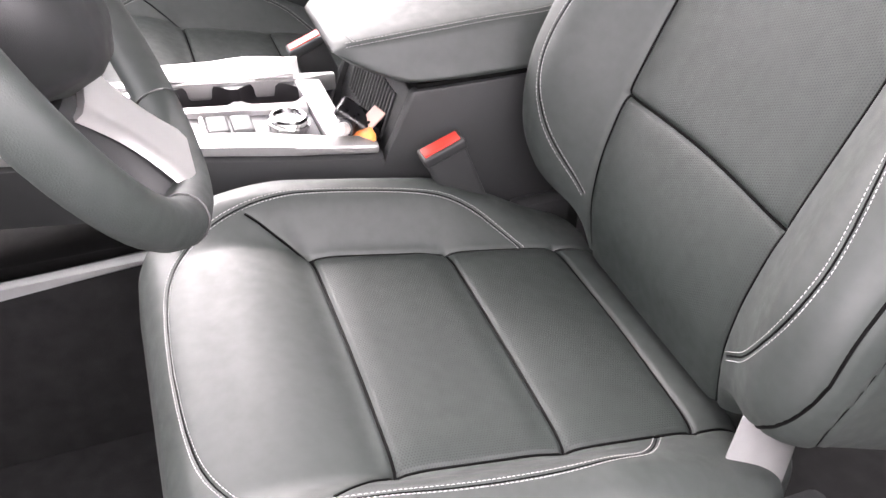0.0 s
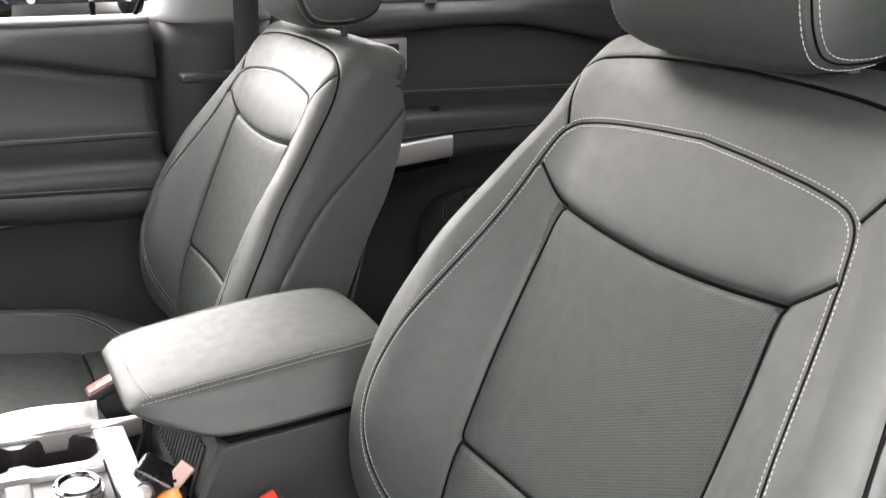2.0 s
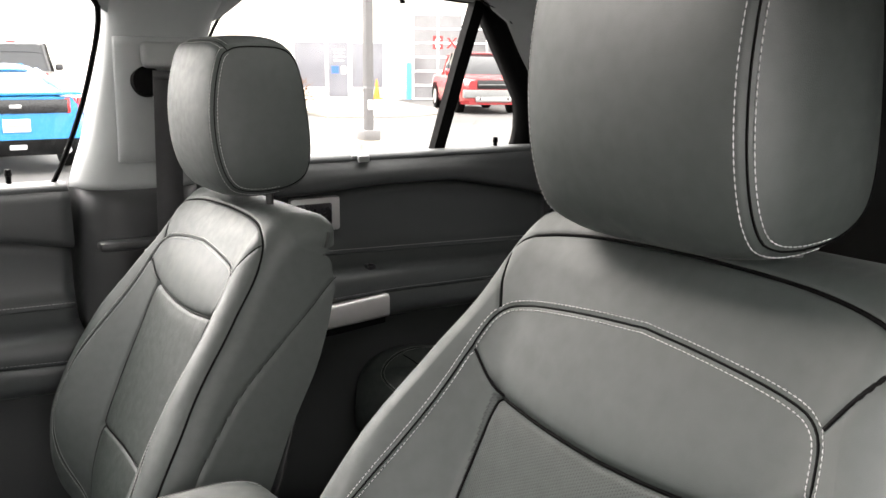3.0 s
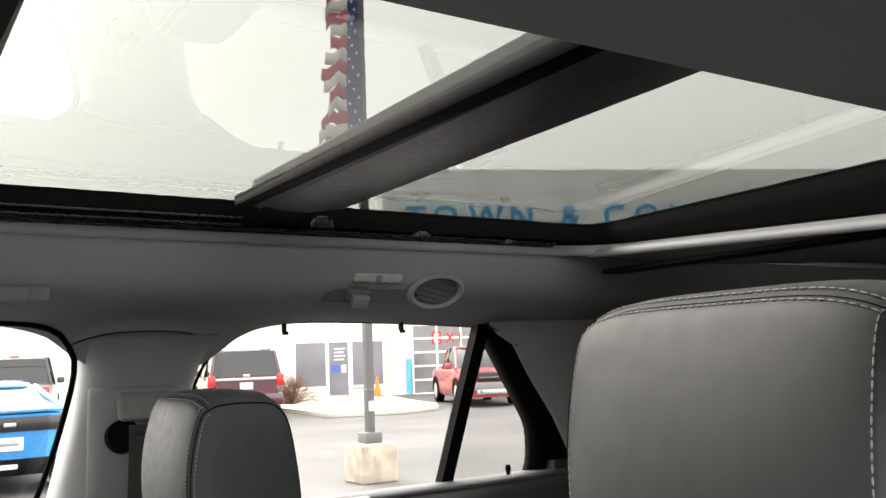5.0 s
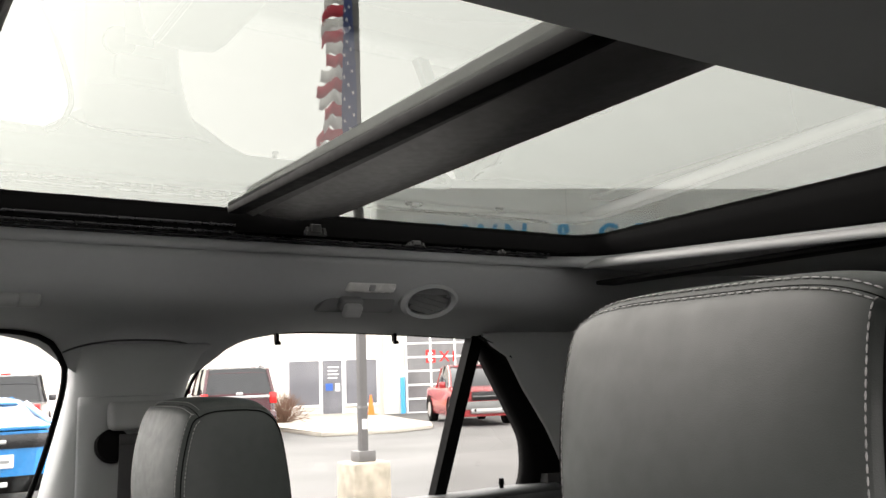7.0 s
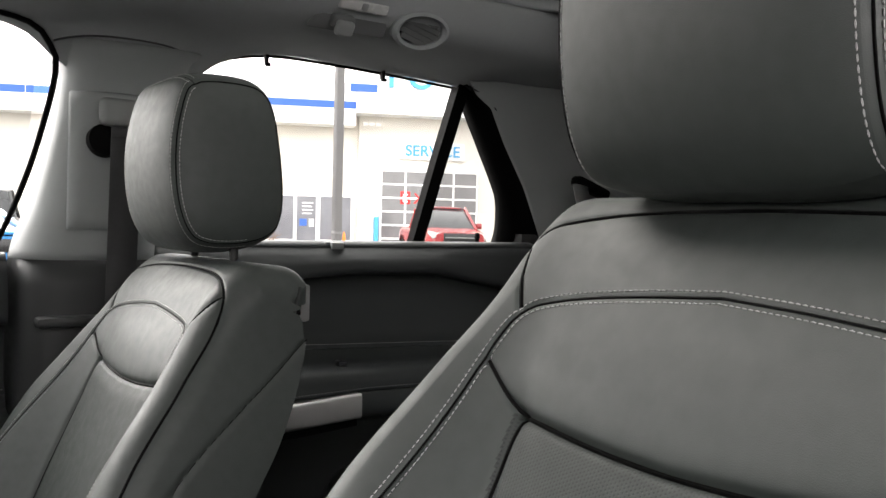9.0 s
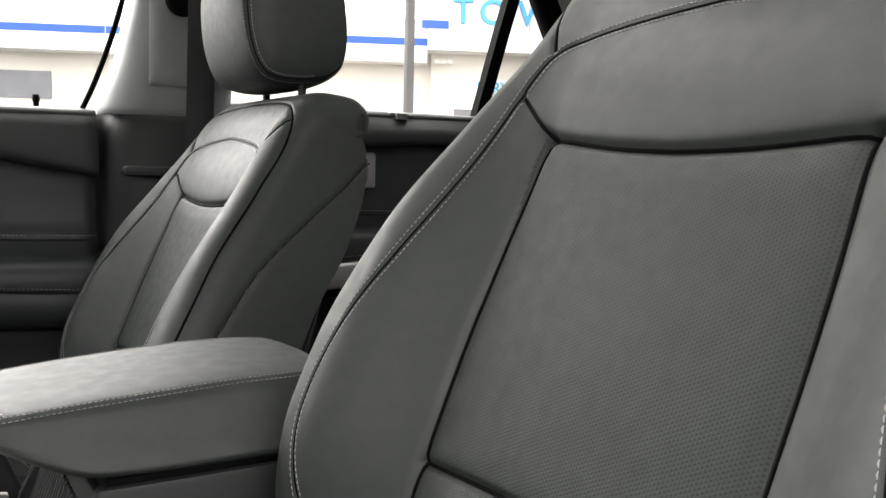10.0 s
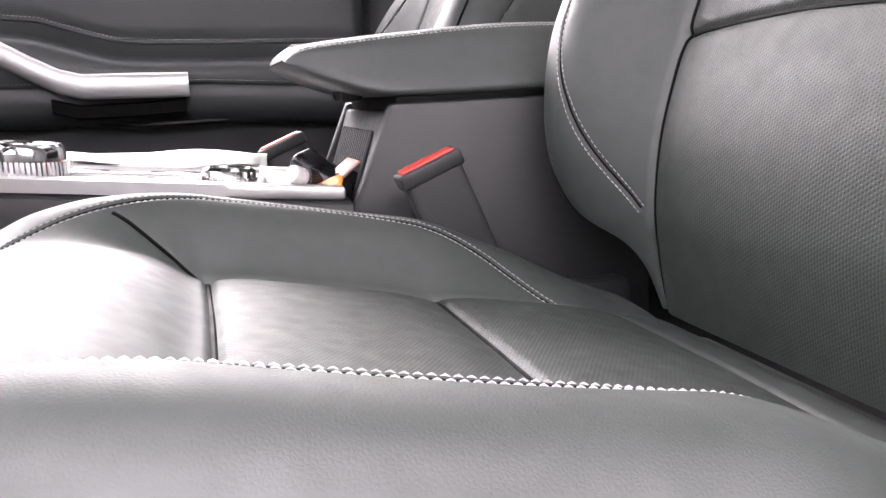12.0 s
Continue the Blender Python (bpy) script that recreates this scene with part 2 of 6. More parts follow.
# ---- upholstery: padded covers sewn from panels ----
class Pad:
    """A padded cover: a spine (s, n) along it, its half width, side roundness and depth, and seams pressed into it."""

    def __init__(self, spine, width, bolster, rise, round_r, depth, seams, bulge=None):
        self.spine, self.width, self.bolster, self.rise = np.array(spine), np.array(width), np.array(bolster), rise
        self.r, self.depth = round_r, np.array(depth)
        self.seams = [(dense(p, 0.0008), d, w) for p, d, w in seams]
        self.bulge = bulge

    def place(self, v, s):
        """Points of the cover at arc place v across and s along it, as (s, u, n)."""
        v, s = np.asarray(v, float), np.asarray(s, float)
        a = np.abs(v)
        sp = self.spine
        cs, cn = curve(sp[:, 0], sp[:, 1], s), curve(sp[:, 0], sp[:, 2], s)
        ds = curve(sp[:, 0], sp[:, 1], s + 1e-3) - curve(sp[:, 0], sp[:, 1], s - 1e-3)
        dn = curve(sp[:, 0], sp[:, 2], s + 1e-3) - curve(sp[:, 0], sp[:, 2], s - 1e-3)
        ln = np.hypot(ds, dn) + 1e-12
        ms, mn = -dn / ln, ds / ln
        w, r = curve(self.width[:, 0], self.width[:, 1], s), self.r
        flat = w - r
        th = np.clip((a - flat) / r, 0, np.pi / 2)
        over = np.maximum(a - flat - r * np.pi / 2, 0)
        u = np.minimum(a, flat) + r * np.sin(th)
        x = np.clip((np.minimum(a, flat) - self.rise[0]) / (self.rise[1] - self.rise[0]), 0, 1)
        h = curve(self.bolster[:, 0], self.bolster[:, 1], s) * x * x * (3 - 2 * x) + r * (np.cos(th) - 1)
        if self.bulge is not None:
            h = h + self.bulge(a, s)
        for p, depth, wide in self.seams:
            d2 = np.full(a.shape, 1.0)
            near = (a > p[:, 0].min() - 4 * wide) & (a < p[:, 0].max() + 4 * wide) & (s > p[:, 1].min() - 4 * wide) & (s < p[:, 1].max() + 4 * wide)
            if near.any():
                an, sn = a[near], s[near]
                d2[near] = np.min((an[:, None] - p[None, :, 0]) ** 2 + (sn[:, None] - p[None, :, 1]) ** 2, axis=1)
            d = np.sqrt(d2)
            press = depth * np.exp(-((d / wide) ** 2))
            h, u = h - press * np.cos(th), u - press * np.sin(th)
        return np.stack([cs + h * ms, np.sign(v) * u, cn + h * mn - over], -1)

    def grid(self, s_values, top=165, arc=16, side=28):
        w = curve(self.width[:, 0], self.width[:, 1], s_values)
        dep = curve(self.depth[:, 0], self.depth[:, 1], s_values)
        k1, k2, k3 = np.linspace(0, 1, top), np.linspace(0, 1, arc + 1)[1:], np.linspace(0, 1, side + 1)[1:]
        flat = (w - self.r)[:, None]
        half = np.concatenate([flat * k1, flat + self.r * np.pi / 2 * k2, flat + self.r * np.pi / 2 + dep[:, None] * k3], 1)
        v = np.concatenate([-half[:, :0:-1], half], 1)
        s = np.repeat(s_values[:, None], v.shape[1], 1)
        return v, s


def packed(lo, hi, step, fine, bands):
    """Even steps from lo to hi, with finer steps inside the bands."""
    out, x = [lo], lo
    while x < hi - fine:
        x += fine if any(p < x < q for p, q in bands) else step
        out.append(min(x, hi))
    return np.array(out)


def upholster(pad, s_values, panels, thing_parent, base_name, base_mat, m, base_label, order=(0, 1, 2)):
    """Cuts a pad's cover into its sewn panels: one mesh for the outer cover and one for each panel."""
    v, s = pad.grid(s_values)
    p = pad.place(v, s)
    verts = p.reshape(-1, 3)[:, order]
    nr, nc = v.shape
    idx = np.arange(nr * nc).reshape(nr, nc)
    quads = np.stack([idx[:-1, :-1], idx[:-1, 1:], idx[1:, 1:], idx[1:, :-1]], -1).reshape(-1, 4)
    mv = (v[:-1, :-1] + v[1:, 1:] + v[:-1, 1:] + v[1:, :-1]).ravel() / 4
    ms = (s[:-1, :-1] + s[1:, 1:]).ravel() / 2
    left = np.ones(len(quads), bool)
    uv = np.stack([v.ravel(), s.ravel()], 1)

    def cut(mask, name, mat, parent, label):
        q = quads[mask]
        used, inv = np.unique(q, return_inverse=True)
        return mesh_ob(name, verts[used], inv.reshape(-1, 4), mat, parent, label, uv=uv[used])

    picks = []
    for name, mat, label, test in panels:
        mask = test(mv, ms) & left
        left &= ~mask
        picks.append((mask, name, mat, label))
    base = cut(left, base_name, base_mat, thing_parent, base_label)
    base.matrix_local = m
    for mask, name, mat, label in picks:
        cut(mask, name, mat, base, label)
    return base


def stitches(place, lines, parent, name="stitching", pitch=0.0040, length=0.0029, r=0.0005, order=(0, 1, 2), lift=0.0004):
    """Rows of single thread stitches along lines of (v, s) on a cover."""
    verts, faces = [], []
    out = 1.0 if tuple(order) == (2, 1, 0) else -1.0
    for line in lines:
        p = dense(line, pitch)
        if len(p) < 3:
            continue
        d = np.gradient(p, axis=0)
        d /= np.hypot(d[:, 0], d[:, 1])[:, None] + 1e-9
        a, b = place(*(p - d * length / 2).T)[:, order], place(*(p + d * length / 2).T)[:, order]
        c = place(*(p + np.stack([-d[:, 1], d[:, 0]], 1) * 0.002).T)[:, order]
        for q0, q1, q2 in zip(a, b, c):
            t = q1 - q0
            t /= np.linalg.norm(t) + 1e-9
            o = q2 - q0
            o -= t * (o @ t)
            o /= np.linalg.norm(o) + 1e-9
            up = out * np.cross(t, o)
            k = len(verts)
            mid = (q0 + q1) / 2 + up * lift
            for end, rr in ((q0, 0.5), (mid, 1.0), (q1, 0.5)):
                for ca, sa in ((1, 0), (0, 1), (-1, 0), (0, -1)):
                    verts.append(end + r * rr * (ca * o + sa * up))
            for ring in (0, 4):
                for j in range(4):
                    faces.append((k + ring + j, k + ring + (j + 1) % 4, k + ring + 4 + (j + 1) % 4, k + ring + 4 + j))
            faces += [(k, k + 1, k + 2, k + 3), (k + 8, k + 9, k + 10, k + 11)]
    return tagged(mesh_ob(name, verts, faces, thread, parent), label="pale grey contrast stitching", kind="stuff")


def offset_line(line, d):
    p = dense(line, 0.004)
    g = np.gradient(p, axis=0)
    g /= np.hypot(g[:, 0], g[:, 1])[:, None] + 1e-9
    return p + np.stack([-g[:, 1], g[:, 0]], 1) * d


def both(line):
    line = np.asarray(line)
    return [line, line * (-1, 1)]


# backrest: s up the back from the lumbar seam, n towards the front
BACK_OUT = [(0.136, -0.125), (0.175, -0.09), (0.205, -0.05), (0.22, 0.0), (0.214, 0.055), (0.19, 0.13), (0.176, 0.185), (0.165, 0.236), (0.157, 0.278), (0.149, 0.301), (0.128, 0.312), (0.06, 0.320), (0.0, 0.324)]
CUSH_OUT = [(0.148, 0.105), (0.168, 0.085), (0.19, 0.05), (0.203, -0.02), (0.205, -0.1), (0.2, -0.17), (0.188, -0.22), (0.165, -0.262), (0.12, -0.287), (0.06, -0.296), (0.0, -0.298)]
BACK_W = [(-0.20, 0.155), (-0.175, 0.168), (-0.155, 0.192), (-0.138, 0.230), (-0.12, 0.252), (-0.09, 0.262), (-0.05, 0.268), (0.05, 0.268), (0.15, 0.25), (0.25, 0.222), (0.32, 0.20), (0.36, 0.195), (0.40, 0.193), (0.43, 0.191), (0.53, 0.188)]
back_edge = lambda s: float(curve(*np.array(BACK_W).T, s)) - 0.04 + 0.036
back_pipe = [(0.0, 0.388), (0.08, 0.386), (0.13, 0.380), (0.165, 0.368), (0.183, 0.350)] + [(back_edge(s), s) for s in (0.318, 0.28, 0.22, 0.15, 0.08, 0.0, -0.08, -0.16)]
side_seam = [(back_edge(s) + 0.027 + d, s) for s, d in ((0.352, 0.078), (0.325, 0.071), (0.27, 0.054), (0.185, 0.028), (0.07, 0.012), (-0.02, 0.008), (-0.14, 0.008))]
BACK_CREASES = [[(0.124, -0.20), (0.127, 0.0), (0.128, 0.12), (0.121, 0.236)], [(0, 0.226), (0.06, 0.2285), (0.121, 0.236)], [(0.121, 0.236), (0.138, 0.247), (0.157, 0.263)], [(0, 0.004), (0.06, 0.002), (0.126, -0.003)]]
CUSH_CREASES = [[(0.147, -0.143), (0.147, 0.0), (0.146, 0.20)], [(0, -0.139), (0.147, -0.141)], [(0, 0.012), (0.147, 0.011)], [(0, 0.150), (0.147, 0.146)], [(0.147, -0.145), (0.163, -0.175), (0.184, -0.206)]]
YOKE_SEAM = [(0.150, 0.303), (0.166, 0.332), (0.178, 0.354)]
back_pad = Pad(
    spine=[(-0.20, -0.19, -0.062), (-0.16, -0.155, -0.040), (-0.12, -0.12, -0.022), (-0.06, -0.06, -0.006), (0, 0, 0), (0.1, 0.1, 0.002), (0.2, 0.2, 0.002), (0.3, 0.3, 0), (0.345, 0.347, -0.003), (0.375, 0.374, -0.010), (0.40, 0.396, -0.022), (0.43, 0.411, -0.050), (0.47, 0.419, -0.082), (0.50, 0.412, -0.104), (0.53, 0.390, -0.116)],
    width=BACK_W,
    bolster=[(-0.20, 0.0), (-0.15, 0.018), (-0.08, 0.042), (0.0, 0.054), (0.13, 0.046), (0.23, 0.03), (0.30, 0.02), (0.36, 0.006), (0.40, 0), (0.53, 0)],
    rise=(0.118, 0.212), round_r=0.04,
    depth=[(-0.20, 0.10), (0.0, 0.110), (0.2, 0.108), (0.28, 0.098), (0.33, 0.084), (0.37, 0.062), (0.40, 0.040), (0.43, 0.030), (0.47, 0.010), (0.50, 0.004), (0.53, 0.002)],
    seams=[
        (BACK_CREASES[0], 0.0035, 0.0032), ([(0.122, -0.20), (0.122, 0.0), (0.125, 0.12), (0.121, 0.236)], 0.0016, 0.010),
        (BACK_CREASES[1], 0.0045, 0.0036), ([(0, 0.222), (0.06, 0.2245), (0.121, 0.234)], 0.0028, 0.012),
        (BACK_CREASES[2], 0.003, 0.003),
        (BACK_CREASES[3], 0.0035, 0.0032), ([(0, 0.004), (0.06, 0.002), (0.122, -0.004)], 0.0016, 0.011),
        (BACK_OUT, 0.0012, 0.0017), (back_pipe, 0.002, 0.0025),
        (YOKE_SEAM, 0.0022, 0.0024), (side_seam, 0.0025, 0.003)],
    bulge=lambda a, s: 0.004 * np.exp(-((s + 0.06) / 0.07) ** 2) * np.exp(-(a / 0.11) ** 4) + 0.006 * np.exp(-((s - 0.275) / 0.05) ** 2) * np.exp(-(a / 0.14) ** 4))
cushion_pad = Pad(
    spine=[(-0.42, -0.300, -0.13), (-0.38, -0.306, -0.09), (-0.34, -0.307, -0.05), (-0.315, -0.302, -0.028), (-0.295, -0.292, -0.012), (-0.27, -0.27, -0.001), (-0.22, -0.22, 0.006), (-0.15, -0.15, 0.002), (0, 0, 0), (0.13, 0.13, 0), (0.17, 0.174, -0.003), (0.19, 0.20, -0.012), (0.21, 0.218, -0.035)],
    width=[(-0.42, 0.205), (-0.34, 0.215), (-0.295, 0.225), (-0.25, 0.243), (-0.15, 0.258), (0, 0.262), (0.1, 0.255), (0.21, 0.235)],
    bolster=[(-0.42, 0), (-0.30, 0.003), (-0.25, 0.018), (-0.15, 0.040), (0, 0.041), (0.08, 0.025), (0.15, 0.005), (0.21, 0)],
    rise=(0.147, 0.205), round_r=0.045,
    depth=[(-0.42, 0.06), (-0.34, 0.10), (-0.2, 0.13), (0.21, 0.11)],
    seams=[
        (CUSH_CREASES[0], 0.0035, 0.003), ([(0.147, -0.143), (0.147, 0.0), (0.146, 0.20)], 0.0035, 0.014),
        (CUSH_CREASES[1], 0.004, 0.0032), ([(0, -0.146), (0.147, -0.146)], 0.0048, 0.019),
        (CUSH_CREASES[2], 0.0035, 0.0032), ([(0, 0.006), (0.147, 0.006)], 0.0036, 0.016),
        (CUSH_CREASES[3], 0.004, 0.0032), ([(0, 0.150), (0.147, 0.146)], 0.003, 0.014),
        (CUSH_CREASES[4], 0.0018, 0.0024), (CUSH_OUT, 0.0016, 0.0020)],
    bulge=lambda a, s: 0.008 * np.exp(-((s + 0.21) / 0.05) ** 2) * np.exp(-(a / 0.16) ** 4) + 0.004 * np.exp(-((s - 0.075) / 0.05) ** 2) * np.exp(-(a / 0.12) ** 4))


def inside(line, v, s, s_top):
    """Whether (v, s) lies inside a half outline given as (half width, s)."""
    p = dense(line, 0.004)
    o = np.argsort(p[:, 1])
    return (np.abs(v) < np.interp(s, p[o, 1], p[o, 0])) & (s > p[:, 1].min()) & (s < s_top(v))


back_in = lambda v, s: inside(BACK_OUT, v, s, lambda v: 0.324 - 1.05 * v * v)
BACK_PANELS = [
    ("upper_insert", leather_holes, "perforated leather upper insert", lambda v, s: (np.abs(v) < 0.127) & (s > 0.004 - 0.5 * v * v) & (s < 0.226 + 0.65 * v * v)),
    ("lower_insert", leather_holes, "perforated leather lumbar insert", lambda v, s: (np.abs(v) < 0.126) & (s <= 0.004 - 0.5 * v * v)),
    ("shoulder_panel", leather, "smooth leather shoulder panel", lambda v, s: back_in(v, s) & (s >= 0.226 + 0.65 * v * v + np.clip(np.abs(v) - 0.122, 0, 1) * 0.3)),
    ("inner_bolster", leather, "", lambda v, s: (v > 0) & back_in(v, s)),
    ("inner_bolster", leather, "", lambda v, s: (v < 0) & back_in(v, s)),
    ("yoke_panel", leather, "", lambda v, s: (s >= 0.29) & (s < 0.389 - 0.2 * v * v) & (np.abs(v) < 0.150 + 0.55 * (s - 0.303))),
    ("side_panel", leather_side, "grained leather side panel", lambda v, s: (v > 0) & (np.abs(v) > np.interp(s, [p[1] for p in side_seam[::-1]], [p[0] for p in side_seam[::-1]])) & (s < 0.352)),
    ("side_panel", leather_side, "grained leather side panel", lambda v, s: (v < 0) & (np.abs(v) > np.interp(s, [p[1] for p in side_seam[::-1]], [p[0] for p in side_seam[::-1]])) & (s < 0.352)),
]


def cush_in(v, s):
    p = dense(CUSH_OUT, 0.004)
    hw = np.array([p[i, 0] for i in np.argsort(p[:, 1])])
    return (np.abs(v) < np.interp(s, np.sort(p[:, 1]), hw)) & (s > -0.298 + 0.35 * v * v) & (s < 0.105)


CUSHION_PANELS = [
    ("rear_insert", leather_holes, "perforated leather seat insert", lambda v, s: (np.abs(v) < 0.147) & (s > 0.0115) & (s < 0.149)),
    ("front_insert", leather_holes, "perforated leather seat insert", lambda v, s: (np.abs(v) < 0.147) & (s > -0.140) & (s <= 0.0115)),
    ("rear_roll", leather, "", lambda v, s: (np.abs(v) < 0.147) & (s >= 0.149)),
    ("thigh_panel", leather, "smooth leather thigh support", lambda v, s: cush_in(v, s) & (s < -0.140) & (np.abs(v) < 0.147 - (s + 0.145) * 0.65)),
    ("inner_bolster", leather, "", lambda v, s: (v > 0) & cush_in(v, s)),
    ("inner_bolster", leather, "", lambda v, s: (v < 0) & cush_in(v, s)),
]


def headrest(parent, m):
    """A padded headrest: a domed front panel inside a stitched seam, two side panels and a cover that wraps over the top to the back."""
    na, half = 120, 0.100
    shape = np.array([(-0.040, -0.113), (-0.060, -0.092), (-0.072, -0.050), (-0.076, 0.0), (-0.073, 0.045), (-0.064, 0.088), (-0.056, 0.106), (-0.030, 0.113), (0.015, 0.113), (0.040, 0.108), (0.058, 0.086), (0.069, 0.028), (0.075, -0.027), (0.074, -0.072), (0.062, -0.099), (0.02, -0.114)])
    p = np.vstack([shape, shape[:1]])
    for _ in range(2):
        q = np.empty((2 * (len(p) - 1) + 1, 2))
        q[0:-1:2], q[1:-1:2] = p[:-1] * 0.75 + p[1:] * 0.25, p[:-1] * 0.25 + p[1:] * 0.75
        q[-1] = q[0]
        p = q
    arc = np.r_[0, np.cumsum(np.hypot(*np.diff(p, axis=0).T))]
    total = arc[-1]
    spot = lambda f: np.stack([np.interp(np.mod(f, 1) * total, arc, p[:, 0]), np.interp(np.mod(f, 1) * total, arc, p[:, 1])], -1)
    place_of = lambda x, z: float(arc[np.argmin(np.hypot(p[:, 0] - x, p[:, 1] - z))] / total)
    low, high = place_of(-0.045, -0.110), place_of(-0.054, 0.107)
    if low > 0.5:
        low -= 1.0

    def at(u, f, press=True, grow=0.0):
        """The cover at u across and the share f round its side outline."""
        u, f = np.broadcast_arrays(np.asarray(u, float), np.asarray(f, float))
        q = spot(f)
        k = np.minimum(np.abs(u) / half, 1.0)
        x, z = q[..., 0], q[..., 1]
        front = np.clip(-x / 0.06, 0, 1)
        z = z * np.where(z > 0, 1 - 0.12 * k ** 5, 1 - 0.10 * k ** 4)
        x = x - 0.009 * (1 - k ** 2.2) * front * (1 - (z / 0.125) ** 2) - 0.004 * (x > 0) * (1 - k * k)
        x = x * (1 - 0.05 * k ** 6)
        if press:
            dent = 0.0022 * np.exp(-((np.abs(u) - half) / 0.0026) ** 2)
            g = np.mod(f - high + 0.5, 1) - 0.5
            dent = dent + 0.0020 * np.exp(-((g * total) / 0.0026) ** 2)
            r = np.hypot(x, z) + 1e-9
            x, z = x - dent * x / r, z - dent * z / r
        r = np.hypot(x, z) + 1e-9
        return np.stack([x + grow * x / r, u, z + grow * z / r], -1)

    fs_front = np.linspace(low, high, 64)
    fs_back = np.linspace(high, low + 1.0, 70)
    us = np.sort(np.concatenate([np.linspace(-half, half, 57), [-half + d for d in (0.001, 0.002, 0.004)], [half - d for d in (0.001, 0.002, 0.004)]]))

    def skin(g, name, mat, parent_ob, label):
        nr, nc = g.shape[:2]
        faces = [(i * nc + j, i * nc + j + 1, (i + 1) * nc + j + 1, (i + 1) * nc + j) for i in range(nr - 1) for j in range(nc - 1)]
        return mesh_ob(name, g.reshape(-1, 3), faces, mat, parent_ob, label)

    body = skin(at(us[:, None], fs_back[None, :]), "headrest", leather, parent, "black leather headrest")
    body.matrix_local = m
    skin(at(us[:, None], fs_front[None, :]), "front_panel", leather, body, "domed front panel")
    ring_f = np.arange(na + 1) / na
    for sg in (1, -1):
        rws = []
        for k in np.linspace(1, 0.001, 26):
            r0 = at(np.full(na + 1, sg * half), ring_f)
            rws.append(np.stack([r0[:, 0] * k, np.full(na + 1, sg * (half + 0.013 * (1 - k ** 3.5))), r0[:, 2] * k], 1))
        skin(np.array(rws), "side_panel", leather_side, body, "")
        # thin black tubes stand in for the shade down in the seams
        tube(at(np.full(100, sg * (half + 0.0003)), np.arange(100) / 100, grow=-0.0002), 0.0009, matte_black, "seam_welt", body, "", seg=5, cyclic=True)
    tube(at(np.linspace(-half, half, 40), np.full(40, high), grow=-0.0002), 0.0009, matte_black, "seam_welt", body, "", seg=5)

    lines = []
    for sg in (1, -1):
        fl = np.linspace(low - 0.10, high, 300)
        lines.append(at(np.full(300, sg * (half - 0.0055)), fl, grow=0.0003))
        side = at(np.full(300, sg * half), fl)
        lines.append(np.stack([side[:, 0] * 0.945, np.full(300, sg * (half + 0.0030)), side[:, 2] * 0.965], 1))
    for d in (-0.0055, 0.0050):
        lines.append(at(np.linspace(-half + 0.006, half - 0.006, 300), np.full(300, high + d / total), grow=0.0003))
    verts, faces = [], []
    for q in lines:
        cum = np.r_[0, np.cumsum(np.linalg.norm(np.diff(q, axis=0), axis=1))]
        ts = np.arange(0, cum[-1] - 0.004, 0.0050)
        a = np.stack([np.interp(ts, cum, q[:, i]) for i in range(3)], 1)
        b = np.stack([np.interp(ts + 0.0037, cum, q[:, i]) for i in range(3)], 1)
        for q0, q1 in zip(a, b):
            k = len(verts)
            t = (q1 - q0) / (np.linalg.norm(q1 - q0) + 1e-9)
            rad = (q0 + q1) / 2 * (1, 0.0, 1)
            o = np.cross(t, rad / (np.linalg.norm(rad) + 1e-9))
            o /= np.linalg.norm(o) + 1e-9
            up = np.cross(o, t)
            mid = (q0 + q1) / 2
            for end, rr in ((q0, 0.5), (mid, 1.0), (q1, 0.5)):
                verts += [end + 0.0006 * rr * w for w in (o, up, -o, -up)]
            for rg in (0, 4):
                faces += [(k + rg + j, k + rg + (j + 1) % 4, k + rg + 4 + (j + 1) % 4, k + rg + 4 + j) for j in range(4)]
    tagged(mesh_ob("stitching", verts, faces, thread, body), label="pale grey contrast stitching", kind="stuff")
    return body


